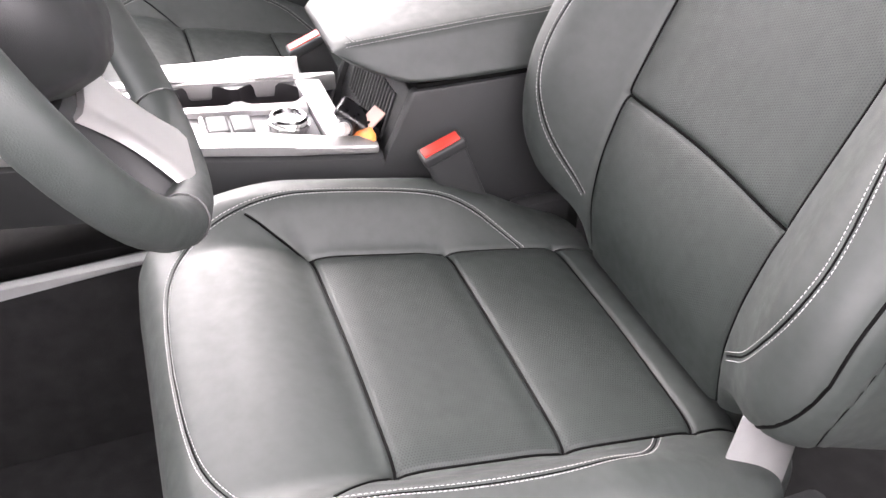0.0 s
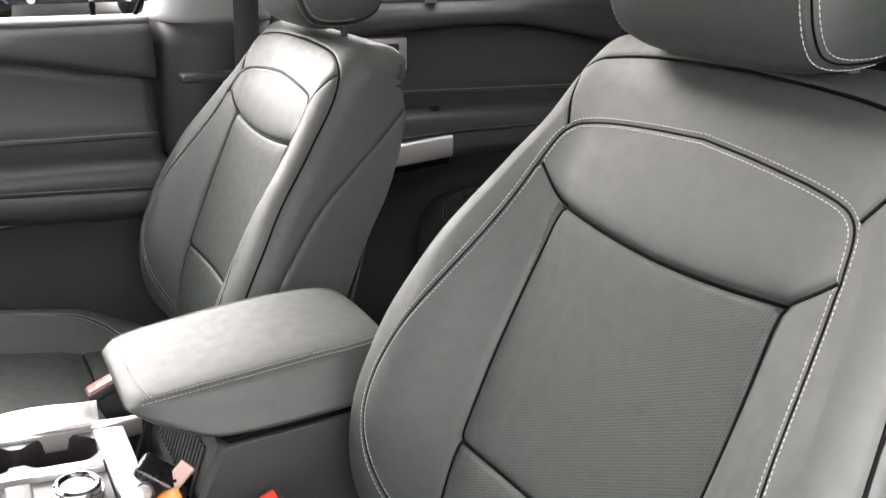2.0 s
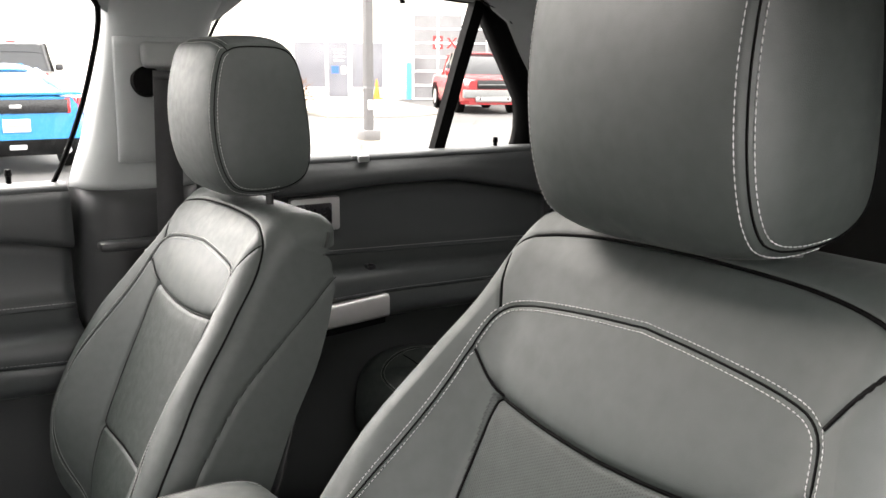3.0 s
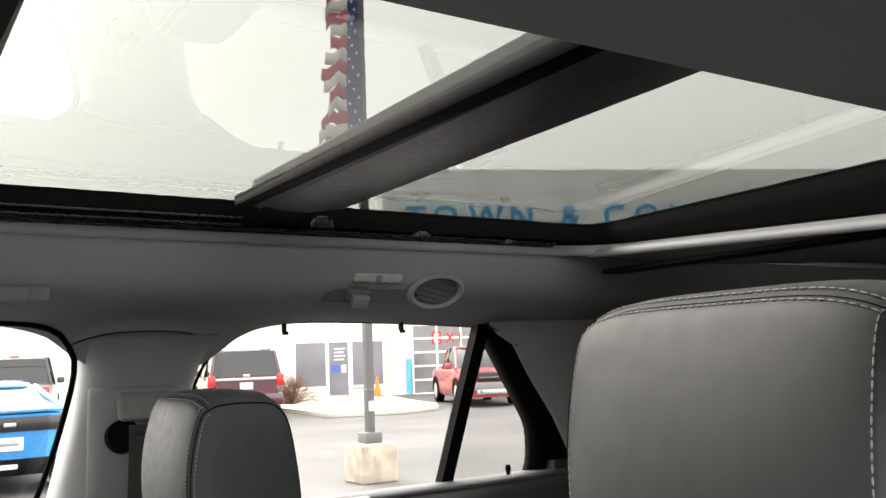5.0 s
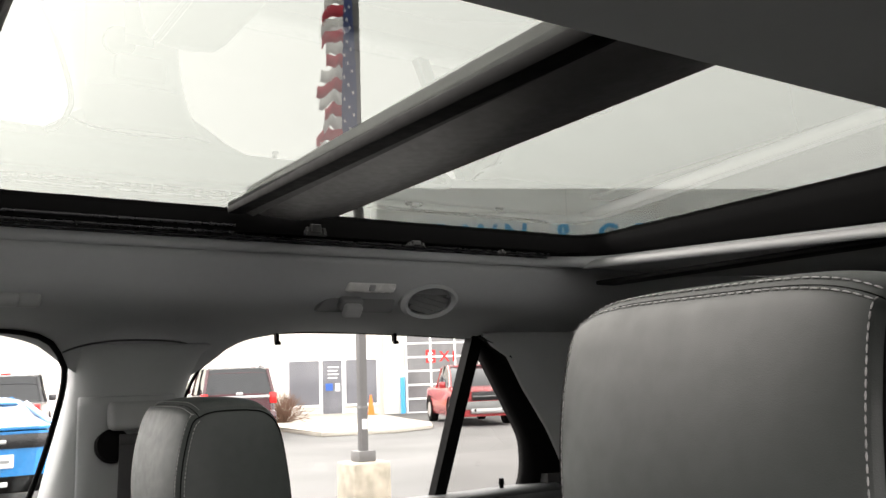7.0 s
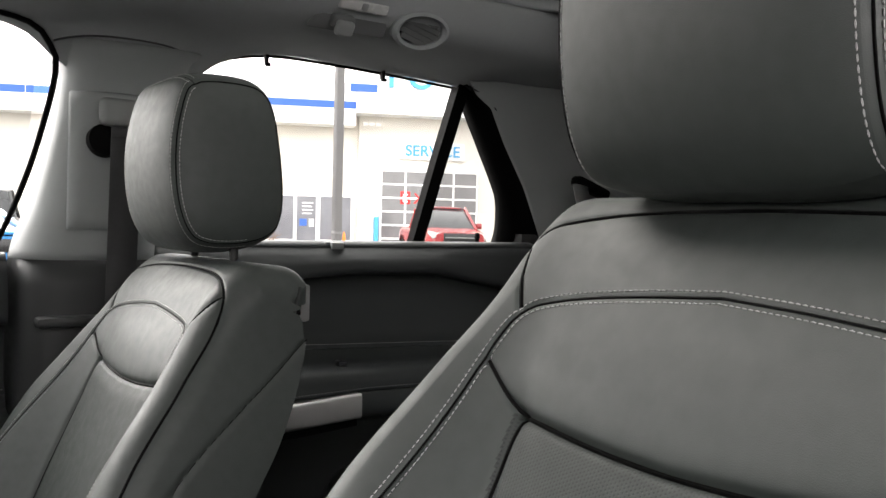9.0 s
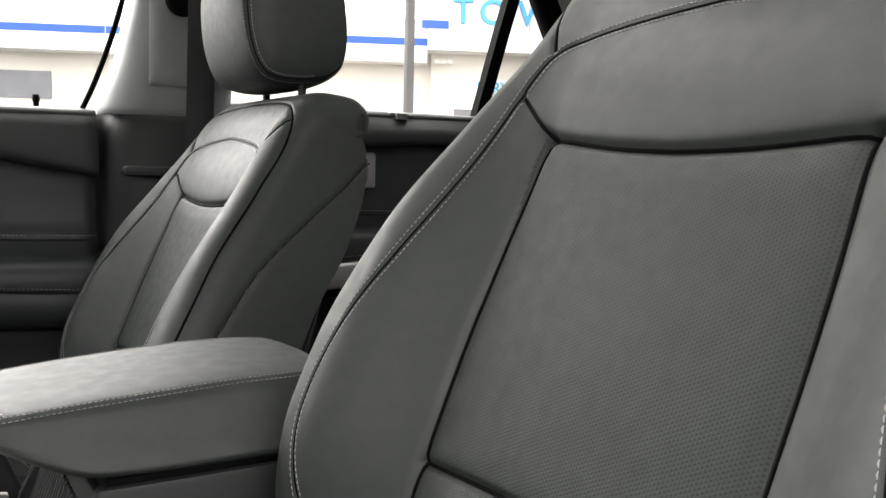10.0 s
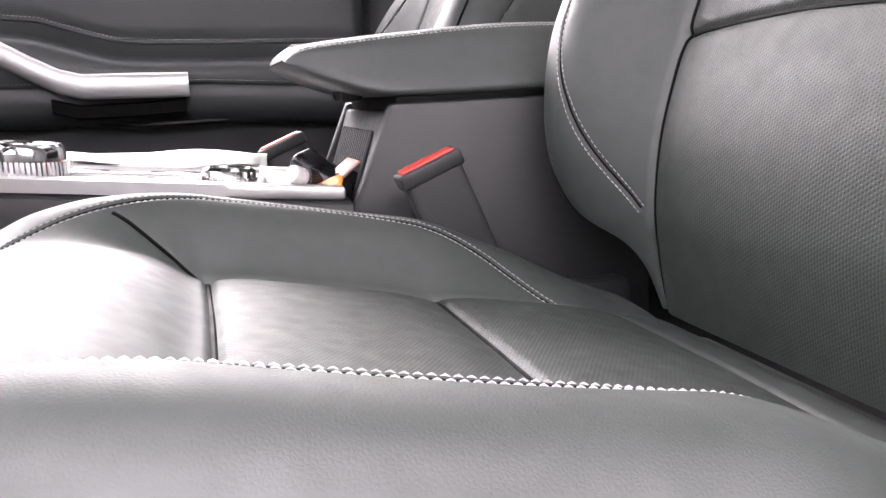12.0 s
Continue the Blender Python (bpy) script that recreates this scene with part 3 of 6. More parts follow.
def front_seat(name, at, recline, head, label, with_head=True):
    """A leather seat. at: the middle of its cushion's cross seam on the car's floor plan; recline in degrees."""
    x, y, z, floor_z = at
    seat = thing(name, (x, y, floor_z), label, "car seat", "leather seats of the car")
    h = z - floor_z
    order_c = (0, 1, 2)
    mc = pose(0, 0, h, 0, 11, 0)
    c = upholster(cushion_pad, packed(-0.42, 0.21, 0.0025, 0.001, ((-0.304, -0.278), (-0.152, -0.128), (0.000, 0.024), (0.138, 0.158))), CUSHION_PANELS, seat, "cushion", leather_side, mc, "black leather seat cushion", order_c)
    lines = []
    for ln in both(CUSH_OUT):
        lines += [offset_line(ln, 0.0030), offset_line(ln, -0.0030)]
    stitches(cushion_pad.place, lines, c)
    # black tubes laid in the cushion creases draw their shade as dark lines
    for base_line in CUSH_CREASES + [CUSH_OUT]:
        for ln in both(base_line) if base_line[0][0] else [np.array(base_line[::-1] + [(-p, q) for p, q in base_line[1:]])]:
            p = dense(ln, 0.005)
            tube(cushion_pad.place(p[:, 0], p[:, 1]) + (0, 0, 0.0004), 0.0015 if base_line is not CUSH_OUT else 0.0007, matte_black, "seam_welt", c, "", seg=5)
    mb = pose(0.1965, 0, h + 0.167, 0, recline, 0)
    order_b = (2, 1, 0)
    b = upholster(back_pad, packed(-0.20, 0.53, 0.0025, 0.001, ((-0.012, 0.012), (0.214, 0.246), (0.292, 0.332), (0.362, 0.394))), BACK_PANELS, seat, "backrest", leather, mb, "black leather backrest", order_b)
    for o in (b, *b.children):
        o.data.transform(Matrix.Diagonal((-1, 1, 1, 1)))
        o.data.flip_normals()
    lines = []
    for ln in both(BACK_OUT):
        lines += [offset_line(ln, 0.0037), offset_line(ln, -0.0037)]
    st = stitches(back_pad.place, lines, b, order=order_b)
    st.data.transform(Matrix.Diagonal((-1, 1, 1, 1)))
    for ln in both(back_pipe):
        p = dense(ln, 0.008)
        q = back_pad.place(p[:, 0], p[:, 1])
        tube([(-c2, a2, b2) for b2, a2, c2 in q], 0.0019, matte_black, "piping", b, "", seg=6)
    # backrest creases get their dark shade line from black tubes too
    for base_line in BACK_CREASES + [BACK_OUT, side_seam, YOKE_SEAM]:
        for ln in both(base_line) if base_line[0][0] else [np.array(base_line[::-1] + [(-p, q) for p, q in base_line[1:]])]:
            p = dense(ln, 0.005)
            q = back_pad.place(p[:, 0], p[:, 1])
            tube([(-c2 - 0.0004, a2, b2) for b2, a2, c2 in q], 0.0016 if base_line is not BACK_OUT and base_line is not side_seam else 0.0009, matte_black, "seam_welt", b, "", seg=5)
    # shell behind the padding
    zs = np.linspace(-0.19, 0.40, 14)
    rows = []
    for s in zs:
        w = float(curve(*np.array(BACK_W).T, s)) - 0.006
        rows.append([(0.110 + 0.014 * (1 - k * k) - 0.05 * max(0, s - 0.1) - 0.10 * max(0, s - 0.33), w * k, s) for k in np.linspace(-1, 1, 15)])
    sheet(rows, plastic, "back_shell", b, "black plastic back shell")
    # base, rails and hinge covers
    bm = rbox((-0.25, -0.215, h - 0.21), (0.16, 0.215, h - 0.05), 0.02)
    part("seat_base", bm, plastic, seat, "black plastic seat base")
    part("rear_filler", rbox((0.14, -0.19, h - 0.15), (0.25, 0.19, h - 0.065), 0.03, 3), leather_side, seat)
    for sy in (-0.17, 0.17):
        part("rail", rbox((-0.26, sy - 0.025, 0.0), (0.24, sy + 0.025, h - 0.2), 0.006), plastic, seat)
        part("hinge_cover", rbox((0.13, sy * 1.45 - 0.015, h - 0.17), (0.21, sy * 1.45 + 0.015, h - 0.03), 0.012), plastic, seat)
    if with_head:
        hx, hz, tilt = head
        headrest(seat, pose(hx - x, 0.014, hz - floor_z, 0, tilt, 0))
        for sy in (-0.07, 0.07):
            part("headrest_post", cyl((hx - x + 0.012, sy, hz - floor_z - 0.20), (hx - x + 0.012, sy, hz - floor_z - 0.05), 0.0055), clip_metal, seat, "grey metal headrest post")
            part("post_collar", cyl((hx - x + 0.008, sy, hz - floor_z - 0.150), (hx - x + 0.008, sy, hz - floor_z - 0.128), 0.011, 0.009, bevel=0.002), grey_part, seat, "grey plastic post collar")
    return seat


FLOOR = 0.47
# ---- the car's shell ----
floor_ob = part("floor", rbox((-1.3, -0.78, FLOOR - 0.05), (2.2, 0.84, FLOOR), 0.0), carpet)
tagged(floor_ob, "black carpeted floor of the car", "car floor", kind="structure")

front_seat("driver_seat", (0.019, -0.406, 0.768, FLOOR), 24, (0.398, 1.399, 0), "black leather driver seat with perforated inserts and pale stitching, set high")
front_seat("passenger_seat", (-0.026, 0.418, 0.694, FLOOR), 24, (0.366, 1.338, 0), "black leather front passenger seat with pale stitching")


def loft(stations, mat, name, parent=None, label="", closed=True, caps=True, angle=50):
    """A skin through cross-sections with the same number of points each."""
    bm = bmesh.new()
    rows = [[bm.verts.new(p) for p in st] for st in stations]
    n = len(rows[0])
    for a, b in zip(rows, rows[1:]):
        for k in range(n if closed else n - 1):
            bm.faces.new((a[k], a[(k + 1) % n], b[(k + 1) % n], b[k]))
    if closed and caps:
        bm.faces.new(rows[0][::-1]), bm.faces.new(rows[-1])
    return part(name, bm, mat, parent, label, angle=angle)


def lin(a, b, n):
    return [a + (b - a) * i / (n - 1) for i in range(n)]


# ---- roof: headliner ring, black frame, panes and the cross beam ----
def roof_z(y):
    return 1.608 + (y + 0.44) * 0.0465


def frame_z(y):
    return 1.693 + 0.0136 * (0.44 - y)


def roof_outline(x0, x1, y0, y1, r, n=14):
    pts = []
    for cx, cy, a0 in ((x1 - r, y1 - r, 0), (x0 + r, y1 - r, 90), (x0 + r, y0 + r, 180), (x1 - r, y0 + r, 270)):
        pts += [(cx + r * math.cos(radians(a0 + 90 * k / n)), cy + r * math.sin(radians(a0 + 90 * k / n))) for k in range(n + 1)]
    return pts


edge = roof_outline(0.0, 1.085, -0.44, 0.48, 0.10)
lip = roof_outline(0.013, 1.07, -0.425, 0.465, 0.09)
inner = roof_outline(0.045, 1.060, -0.385, 0.442, 0.05)


def clamp_out(p):
    cx, cy = 0.47, 0.02
    dx, dy = p[0] - cx, p[1] - cy
    k = min((2.25 - cx) / dx if dx > 0 else 9e9, (-0.42 - cx) / dx if dx < 0 else 9e9, (0.50 - cy) / dy if dy > 0 else 9e9, (-0.74 - cy) / dy if dy < 0 else 9e9)
    return cx + dx * max(k, 1.0), cy + dy * max(k, 1.0)


rows = []
for lift, pts in ((0.018, lip), (0.004, [((a[0] + b[0]) / 2, (a[1] + b[1]) / 2) for a, b in zip(lip, edge)]), (0.0, edge)):
    rows.append([(x, y, roof_z(y) + lift) for x, y in pts])
for f in (0.25, 0.6, 1.0):
    row = []
    for p in edge:
        q = clamp_out(p)
        x, y = p[0] + (q[0] - p[0]) * f, p[1] + (q[1] - p[1]) * f
        row.append((x, y, roof_z(y) - 0.03 * f * f * (1 if y < 0.4 else 0.2) - 0.10 * max(0, -0.55 - y) + 0.012 * math.sin(math.pi * f)))
    rows.append(row)
bm = bmesh.new()
vr = [[bm.verts.new(p) for p in row] for row in rows]
for a, b in zip(vr, vr[1:]):
    for k in range(len(a)):
        bm.faces.new((a[k], a[(k + 1) % len(a)], b[(k + 1) % len(a)], b[k]))
ceiling = part("ceiling", bm, headliner_cloth, None, "", angle=70)
tagged(ceiling, "grey cloth headliner round the open roof blind", "headliner", kind="structure")
so = ceiling.modifiers.new("thickness", "SOLIDIFY")
so.thickness, so.offset = 0.012, 1.0

window_roof = thing("window_roof", (0.47, 0.02, 1.67), "tinted glass panorama roof in a black frame", "glass roof", kind="structure")
base = window_roof.matrix_world.translation
rel = lambda p: (p[0] - base.x, p[1] - base.y, p[2] - base.z)
bm = bmesh.new()
rws = []
TOP = 1.693
for lift, pts in ((0.010, edge), (0.020, lip), (0.024, [((a[0] * 2 + b[0]) / 3, (a[1] * 2 + b[1]) / 3) for a, b in zip(lip, inner)])):
    rws.append([bm.verts.new(rel((x, y, roof_z(y) + lift))) for x, y in pts])
for z, pts in ((TOP - 0.018, [((a[0] + b[0] * 3) / 4, (a[1] + b[1] * 3) / 4) for a, b in zip(lip, inner)]), (TOP - 0.004, inner), (TOP + 0.012, inner), (TOP + 0.014, edge)):
    rws.append([bm.verts.new(rel((x, y, z + frame_z(y) - TOP))) for x, y in pts])
for a, b in zip(rws, rws[1:]):
    for k in range(len(a)):
        bm.faces.new((a[k], a[(k + 1) % len(a)], b[(k + 1) % len(a)], b[k]))
part("roof_frame", bm, matte_black, window_roof, "black roof frame with runner tracks", angle=40)
for k, (y, z) in enumerate(((0.474, 1.6605), (0.466, 1.666), (0.458, 1.6705), (0.4505, 1.6725), (0.4445, 1.681))):
    tube([rel((x, y, z)) for x in (0.03, 0.98 if k < 3 else 0.405)], 0.0019, gloss_black, "track", window_roof, "", seg=8)
for x, z, w, h in ((0.517, 1.671, 0.017, 0.016), (0.685, 1.664, 0.016, 0.009), (0.850, 1.660, 0.007, 0.008)):
    bm = rbox(rel((x - w, 0.424, z)), rel((x + w, 0.430, z + 0.45 * h)), 0.001, 1)
    rbox(rel((x - w * 0.45, 0.422, z + 0.2 * h)), rel((x + w * 0.45, 0.430, z + h)), 0.001, 1, bm)
    for sx in (-0.72, 0.72):
        rbox(rel((x + sx * w - 0.002, 0.4225, z + 0.1 * h)), rel((x + sx * w + 0.002, 0.430, z + 0.7 * h)), 0.0006, 1, bm)
    part("clip", bm, clip_metal, window_roof, "grey metal roof clip")
for x0, x1 in ((0.02, 0.44), (0.50, 1.06)):
    pane = mesh_ob("pane", [rel((x, y, frame_z(y) + 0.006)) for x in (x0, x1) for y in (-0.41, 0.45)], [(0, 1, 3, 2)], roof_glass, window_roof, "tinted roof glass", False)
    pane.visible_shadow = False
# cross beam that holds the roof blind
sec = [(0.408, 0.030), (0.406, 0.006), (0.412, -0.003), (0.418, -0.005), (0.424, -0.004), (0.45, -0.008), (0.49, -0.009), (0.540, -0.001), (0.546, 0.010), (0.543, 0.026)]
beam = thing("roof_beam", (0.47, 0.02, TOP), "black satin cross beam between the roof panes", "roof beam", kind="structure")
st = [[(x - 0.47, y - 0.02, z + 0.004 + frame_z(y) - TOP) for x, z in sec] for y in lin(-0.43, 0.412, 12)]
loft(st, beam_plastic, "beam_body", beam, "black satin beam", angle=30)
st = [[(x - 0.47, y - 0.02, z + 0.004 + frame_z(y) - TOP) for x, z in ((0.4055, 0.018), (0.4035, 0.004), (0.407, -0.005), (0.417, -0.0085), (0.419, -0.004), (0.410, 0.000))] for y in lin(-0.43, 0.410, 12)]
loft(st, clip_metal, "beam_lip", beam, "grey front lip", angle=30)
part("pane_edge", rbox((-0.088, -0.44, -0.002), (-0.064, 0.395, 0.013), 0.003), matte_black, beam, "black rear edge of the front pane")
# roll of the blind behind the rear pane
blind = thing("roof_blind", (1.0, 0.02, 1.63), "grey fabric roof blind rolled behind the rear pane", "roof blind")
pts = [(1.060, y, roof_z(y) + 0.006) for y in lin(-0.40, 0.455, 10)]
tube([(p[0] - 1.0, p[1] - 0.02, p[2] - 1.63) for p in pts], 0.010, grey_part, "pull_bar", blind, "grey pull bar", seg=12, flat=0.7)

part("roll_cover", rbox((0.068, -0.44, roof_z(0.02) - 1.63 - 0.012), (0.115, 0.42, roof_z(0.02) - 1.63 - 0.004), 0.003), matte_black, blind, "black slot of the blind roll")
# ---- roof rail above the passenger side windows ----
RAIL_X = [-1.3, -0.2, 0.06, 0.13, 0.19, 0.24, 0.30, 0.40, 0.45, 0.495, 0.55, 0.62, 0.80, 0.97, 1.04, 1.09, 1.14, 1.30, 2.25]
RAIL_Z = [1.50, 1.548, 1.550, 1.548, 1.535, 1.500, 1.470, 1.470, 1.495, 1.528, 1.545, 1.551, 1.546, 1.538, 1.530, 1.505, 1.46, 1.30, 1.20]
rows = []
for x in np.concatenate([np.linspace(-0.45, 0.0, 6), np.linspace(0.02, 1.2, 80), np.linspace(1.25, 2.25, 14)]):
    zl = float(curve(RAIL_X, RAIL_Z, x))
    prof = [(0.480, 1.652), (0.487, 1.641), (0.500, 1.630), (0.515, 1.612), (0.535, 1.593), (0.565, 1.578), (0.61, 1.566), (0.65, 1.556)]
    lo_y = 0.695 + max(0.0, (1.53 - zl)) * 0.30
    row = [(x, y, z if z > zl + 0.004 else zl + 0.004) for y, z in prof]
    row += [(x, 0.65 + (lo_y - 0.65) * f, max(1.556 + (zl - 1.556) * f ** 1.3, zl)) for f in (0.35, 0.7, 1.0)]
    row += [(x, lo_y + 0.012, zl + 0.004), (x, lo_y + 0.05, zl + 0.02)]
    rows.append(row)
rail = sheet(rows, headliner_cloth, "wall_roof_rail", thick=0.006)
tagged(rail, "grey cloth roof rail lining above the windows", "roof lining", kind="structure")
so = rail.modifiers[0]
so.offset = -1.0

# dark rubber round the door windows
def seal(name, pts, r=0.008):
    o = tube(pts, r, matte_black, name, None, "", seg=8)
    return tagged(o, "black rubber window seal", "window seal", kind="structure")


WIN_Y = lambda z: 0.865 - (z - 1.215) * 0.48
front_edge = [(0.168, 1.20), (0.185, 1.24), (0.204, 1.30), (0.219, 1.36), (0.231, 1.43), (0.237, 1.48), (0.231, 1.515), (0.212, 1.538), (0.18, 1.549), (0.12, 1.553), (-0.1, 1.551), (-0.6, 1.54)]
seal("window_seal_1", [(x, WIN_Y(z) - 0.055 + 0.02 * (z > 1.5), z) for x, z in dense(front_edge, 0.02)], 0.0045)
rear_edge = [(0.43, 1.22), (0.432, 1.40), (0.44, 1.46), (0.46, 1.505), (0.50, 1.535), (0.56, 1.549), (0.62, 1.553), (0.80, 1.549), (0.98, 1.540)]
seal("window_seal_2", [(x, WIN_Y(z) - 0.0 + 0.012, z) for x, z in dense(rear_edge, 0.02)], 0.003)

# window panes
for nm, xa, xb, g, lab in (("window_1", -0.85, 0.22, side_glass, "clear front passenger door window"), ("window_2", 0.40, 1.0, side_glass, "clear rear door window"), ("window_3", 1.0, 1.22, privacy_glass, "tinted fixed quarter window")):
    o = mesh_ob(nm, [(x, WIN_Y(z) + 0.01, z) for x in (xa, xb) for z in (1.19, 1.56)], [(0, 2, 3, 1)], g, None, "", False)
    tagged(o, lab, "car window", kind="structure")
    o.visible_shadow = False

# ---- passenger doors ----
def door(name, x0, x1, belt, label, groove, seam1, seam2, rear=False):
    """A door trim: sill cap, upper panel, padded insert, armrest and lower panel, all along x."""
    d = thing(name, ((x0 + x1) / 2, 0.80, FLOOR), label, "car door")
    ox, oy, oz = d.matrix_world.translation
    xs = lin(x0, x1, 60)

    def strip(nm, prof, mat, lab=""):
        rows = [[(x - ox, y - oy, z - oz) for y, z in prof(x)] for x in xs]
        rr = [[p for p in r] for r in rows]
        o = sheet(rr, mat, nm, d, lab, thick=0.004)
        return o

    g, s1, s2 = (lambda x, p=p: float(np.interp(x, *zip(*p))) for p in (groove, seam1, seam2))
    strip("sill_cap", lambda x: [(0.865, belt - 0.02), (0.862, belt), (0.80, belt + 0.004), (0.785, belt + 0.001), (0.776, belt - 0.008)], door_plastic, "black window sill cap")
    strip("upper_panel", lambda x: [(0.777, belt - 0.007), (0.770, belt - 0.025), (0.764, (belt + g(x)) / 2), (0.758, g(x) + 0.012), (0.762, g(x) + 0.002), (0.772, g(x) - 0.002), (0.792, g(x) - 0.004)], door_plastic, "black grained upper door panel")
    strip("door_insert", lambda x: [(0.794, g(x)), (0.797, g(x) - 0.03), (0.797, s1(x) + 0.03), (0.790, s1(x) + 0.01), (0.780, s1(x) + 0.001), (0.785, s1(x) - 0.003)], door_leather, "black leather door insert")
    strip("arm_pad", lambda x: [(0.785, s1(x) - 0.002), (0.779, s1(x) - 0.006), (0.772, s1(x) - 0.022), (0.745, s1(x) - 0.031), (0.715, s1(x) - 0.036), (0.704, s1(x) - 0.045), (0.702, s2(x) + 0.004), (0.706, s2(x))], door_leather, "padded leather armrest top")
    strip("arm_side", lambda x: [(0.706, s2(x)), (0.702, s2(x) - 0.004), (0.704, s2(x) - 0.03), (0.715, s2(x) - 0.05), (0.745, s2(x) - 0.062), (0.785, s2(x) - 0.066)], door_leather, "black leather armrest side")
    strip("lower_panel", lambda x: [(0.775, s2(x) - 0.050), (0.785, s2(x) - 0.075), (0.790, 0.74), (0.782, 0.60), (0.765, FLOOR + 0.01)], door_plastic, "black plastic lower door panel")
    part("door_skin", rbox((x0 - ox, 0.868 - oy, FLOOR - 0.05 - oz), (x1 - ox, 0.90 - oy, belt - 0.01 - oz), 0.004), plastic, d, "outer door skin")
    for f, y, dz in ((s1, 0.7815, 0.006), (s2, 0.7015, 0.006)):
        xs2 = np.arange(max(x0, -0.45), x1 - 0.004, 0.0065)
        vs, fs = [], []
        for x in xs2:
            z = f(x) + dz
            k = len(vs)
            vs += [(x - ox + a, y - oy - 0.001 + 0.0 * b, z - oz + b) for a, b in ((0, -0.0006), (0.0043, -0.0006), (0.0043, 0.0006), (0, 0.0006))] + [(x - ox + 0.002, y - oy - 0.0022, z - oz)]
            fs += [(k, k + 1, k + 4), (k + 1, k + 2, k + 4), (k + 2, k + 3, k + 4), (k + 3, k, k + 4)]
        tagged(mesh_ob("stitching", vs, fs, thread, d, "pale stitching", False), kind="stuff")
    return d, (ox, oy, oz)


LIP = [(-0.60, 1.10), (-0.416, 0.975), (-0.311, 0.897), (-0.278, 0.871), (-0.124, 0.869), (0.005, 0.875), (0.09, 0.891), (0.185, 0.898)]
GRV = [(-0.9, 1.17), (-0.065, 1.148), (0.191, 1.101)]
S1 = [(-0.9, 1.055), (-0.43, 1.052), (-0.36, 1.045), (-0.30, 1.025), (-0.25, 1.010), (-0.20, 1.003), (-0.1, 1.0), (0.19, 0.992)]
S2 = [(-0.9, 0.945), (-0.10, 0.930), (0.19, 0.910)]
fd, fo = door("front_passenger_door", -1.1, 0.188, 1.203, "closed front passenger door trimmed in black leather and plastic", GRV, S1, S2)
loft([[(x - fo[0], 0.735 + a - fo[1], z + b - fo[2]) for a, b in ((0.045, -0.006), (0.004, -0.008), (0.0, -0.004), (0.001, 0.002), (0.006, 0.005), (0.045, 0.004))] for x, z in dense(LIP, 0.02)], plastic, "pocket_lip", fd, "raised lip along the door pocket", angle=50)
RG = [(0.38, 1.156), (0.62, 1.161), (0.80, 1.172), (0.99, 1.170), (1.14, 1.142), (1.27, 1.115)]
R1 = [(0.38, 1.035), (0.70, 1.030), (1.27, 1.010)]
R2 = [(0.38, 0.945), (0.80, 0.955), (1.27, 0.945)]
rd, ro = door("rear_passenger_door", 0.405, 1.26, 1.226, "closed rear passenger door trimmed in black leather and plastic", RG, R1, R2, True)


def bar(pts, w, h, mat, name, parent, off, lab):
    """A flat grab bar with rounded edges that follows points."""
    st = []
    for p in pts:
        x, y, z = (p[i] - off[i] for i in range(3))
        st.append([(x, y + a * w, z + b * h) for a, b in ((-0.5, -0.38), (-0.38, -0.5), (0.38, -0.5), (0.5, -0.38), (0.5, 0.38), (0.38, 0.5), (-0.38, 0.5), (-0.5, 0.38))])
    return loft(st, mat, name, parent, lab, angle=60)


bar([(-0.60, 0.700, 1.10), (-0.42, 0.692, 0.998), (-0.36, 0.690, 0.962), (-0.325, 0.688, 0.943), (-0.29, 0.687, 0.933), (-0.20, 0.687, 0.931), (-0.1275, 0.688, 0.929)], 0.030, 0.040, silver, "pull_handle", fd, fo, "satin silver pull handle")
bar([(-0.34, 0.71, 0.905), (-0.30, 0.705, 0.893), (-0.20, 0.705, 0.893), (-0.135, 0.706, 0.896)], 0.045, 0.024, matte_black, "handle_cup", fd, fo, "black cup below the handle")
bar([(0.46, 0.700, 0.914), (0.56, 0.697, 0.920), (0.68, 0.695, 0.927), (0.766, 0.697, 0.932)], 0.030, 0.045, silver, "pull_handle", rd, ro, "satin silver pull handle")
bar([(0.48, 0.712, 0.887), (0.66, 0.710, 0.896), (0.760, 0.712, 0.903)], 0.045, 0.020, matte_black, "handle_cup", rd, ro, "black cup below the handle")
part("release_bezel", rbox((0.596 - ro[0], 0.775 - ro[1], 1.080 - ro[2]), (0.705 - ro[0], 0.795 - ro[1], 1.150 - ro[2]), 0.006), silver, rd, "silver door release bezel")
part("release_lever", rbox((0.606 - ro[0], 0.770 - ro[1], 1.092 - ro[2]), (0.684 - ro[0], 0.778 - ro[1], 1.138 - ro[2]), 0.004), gloss_black, rd, "dark release lever")
part("switch", rbox((0.745 - ro[0], 0.735 - ro[1], 0.985 - ro[2]), (0.765 - ro[0], 0.755 - ro[1], 1.008 - ro[2]), 0.004), gloss_black, rd, "black window switch")
for x, y, z in ((0.105, 0.845, 1.205), (1.125, 0.815, 1.225)):
    pin = thing("lock_pin", (x, y, z), "black door lock pin on the sill", "lock pin", "door lock pins")
    part("stem", cyl((0, 0, -0.004), (0, 0, 0.016), 0.004, 0.005), matte_black, pin)
    part("knob", cyl((0, 0, 0.014), (0, 0, 0.026), 0.0065, 0.005, bevel=0.001), matte_black, pin)
clip = thing("sill_clip", (0.755, 0.800, 1.224), "grey blind clip on the rear door sill", "clip")
part("plate", rbox((-0.02, -0.022, 0.0), (0.02, 0.02, 0.006), 0.002), grey_part, clip)
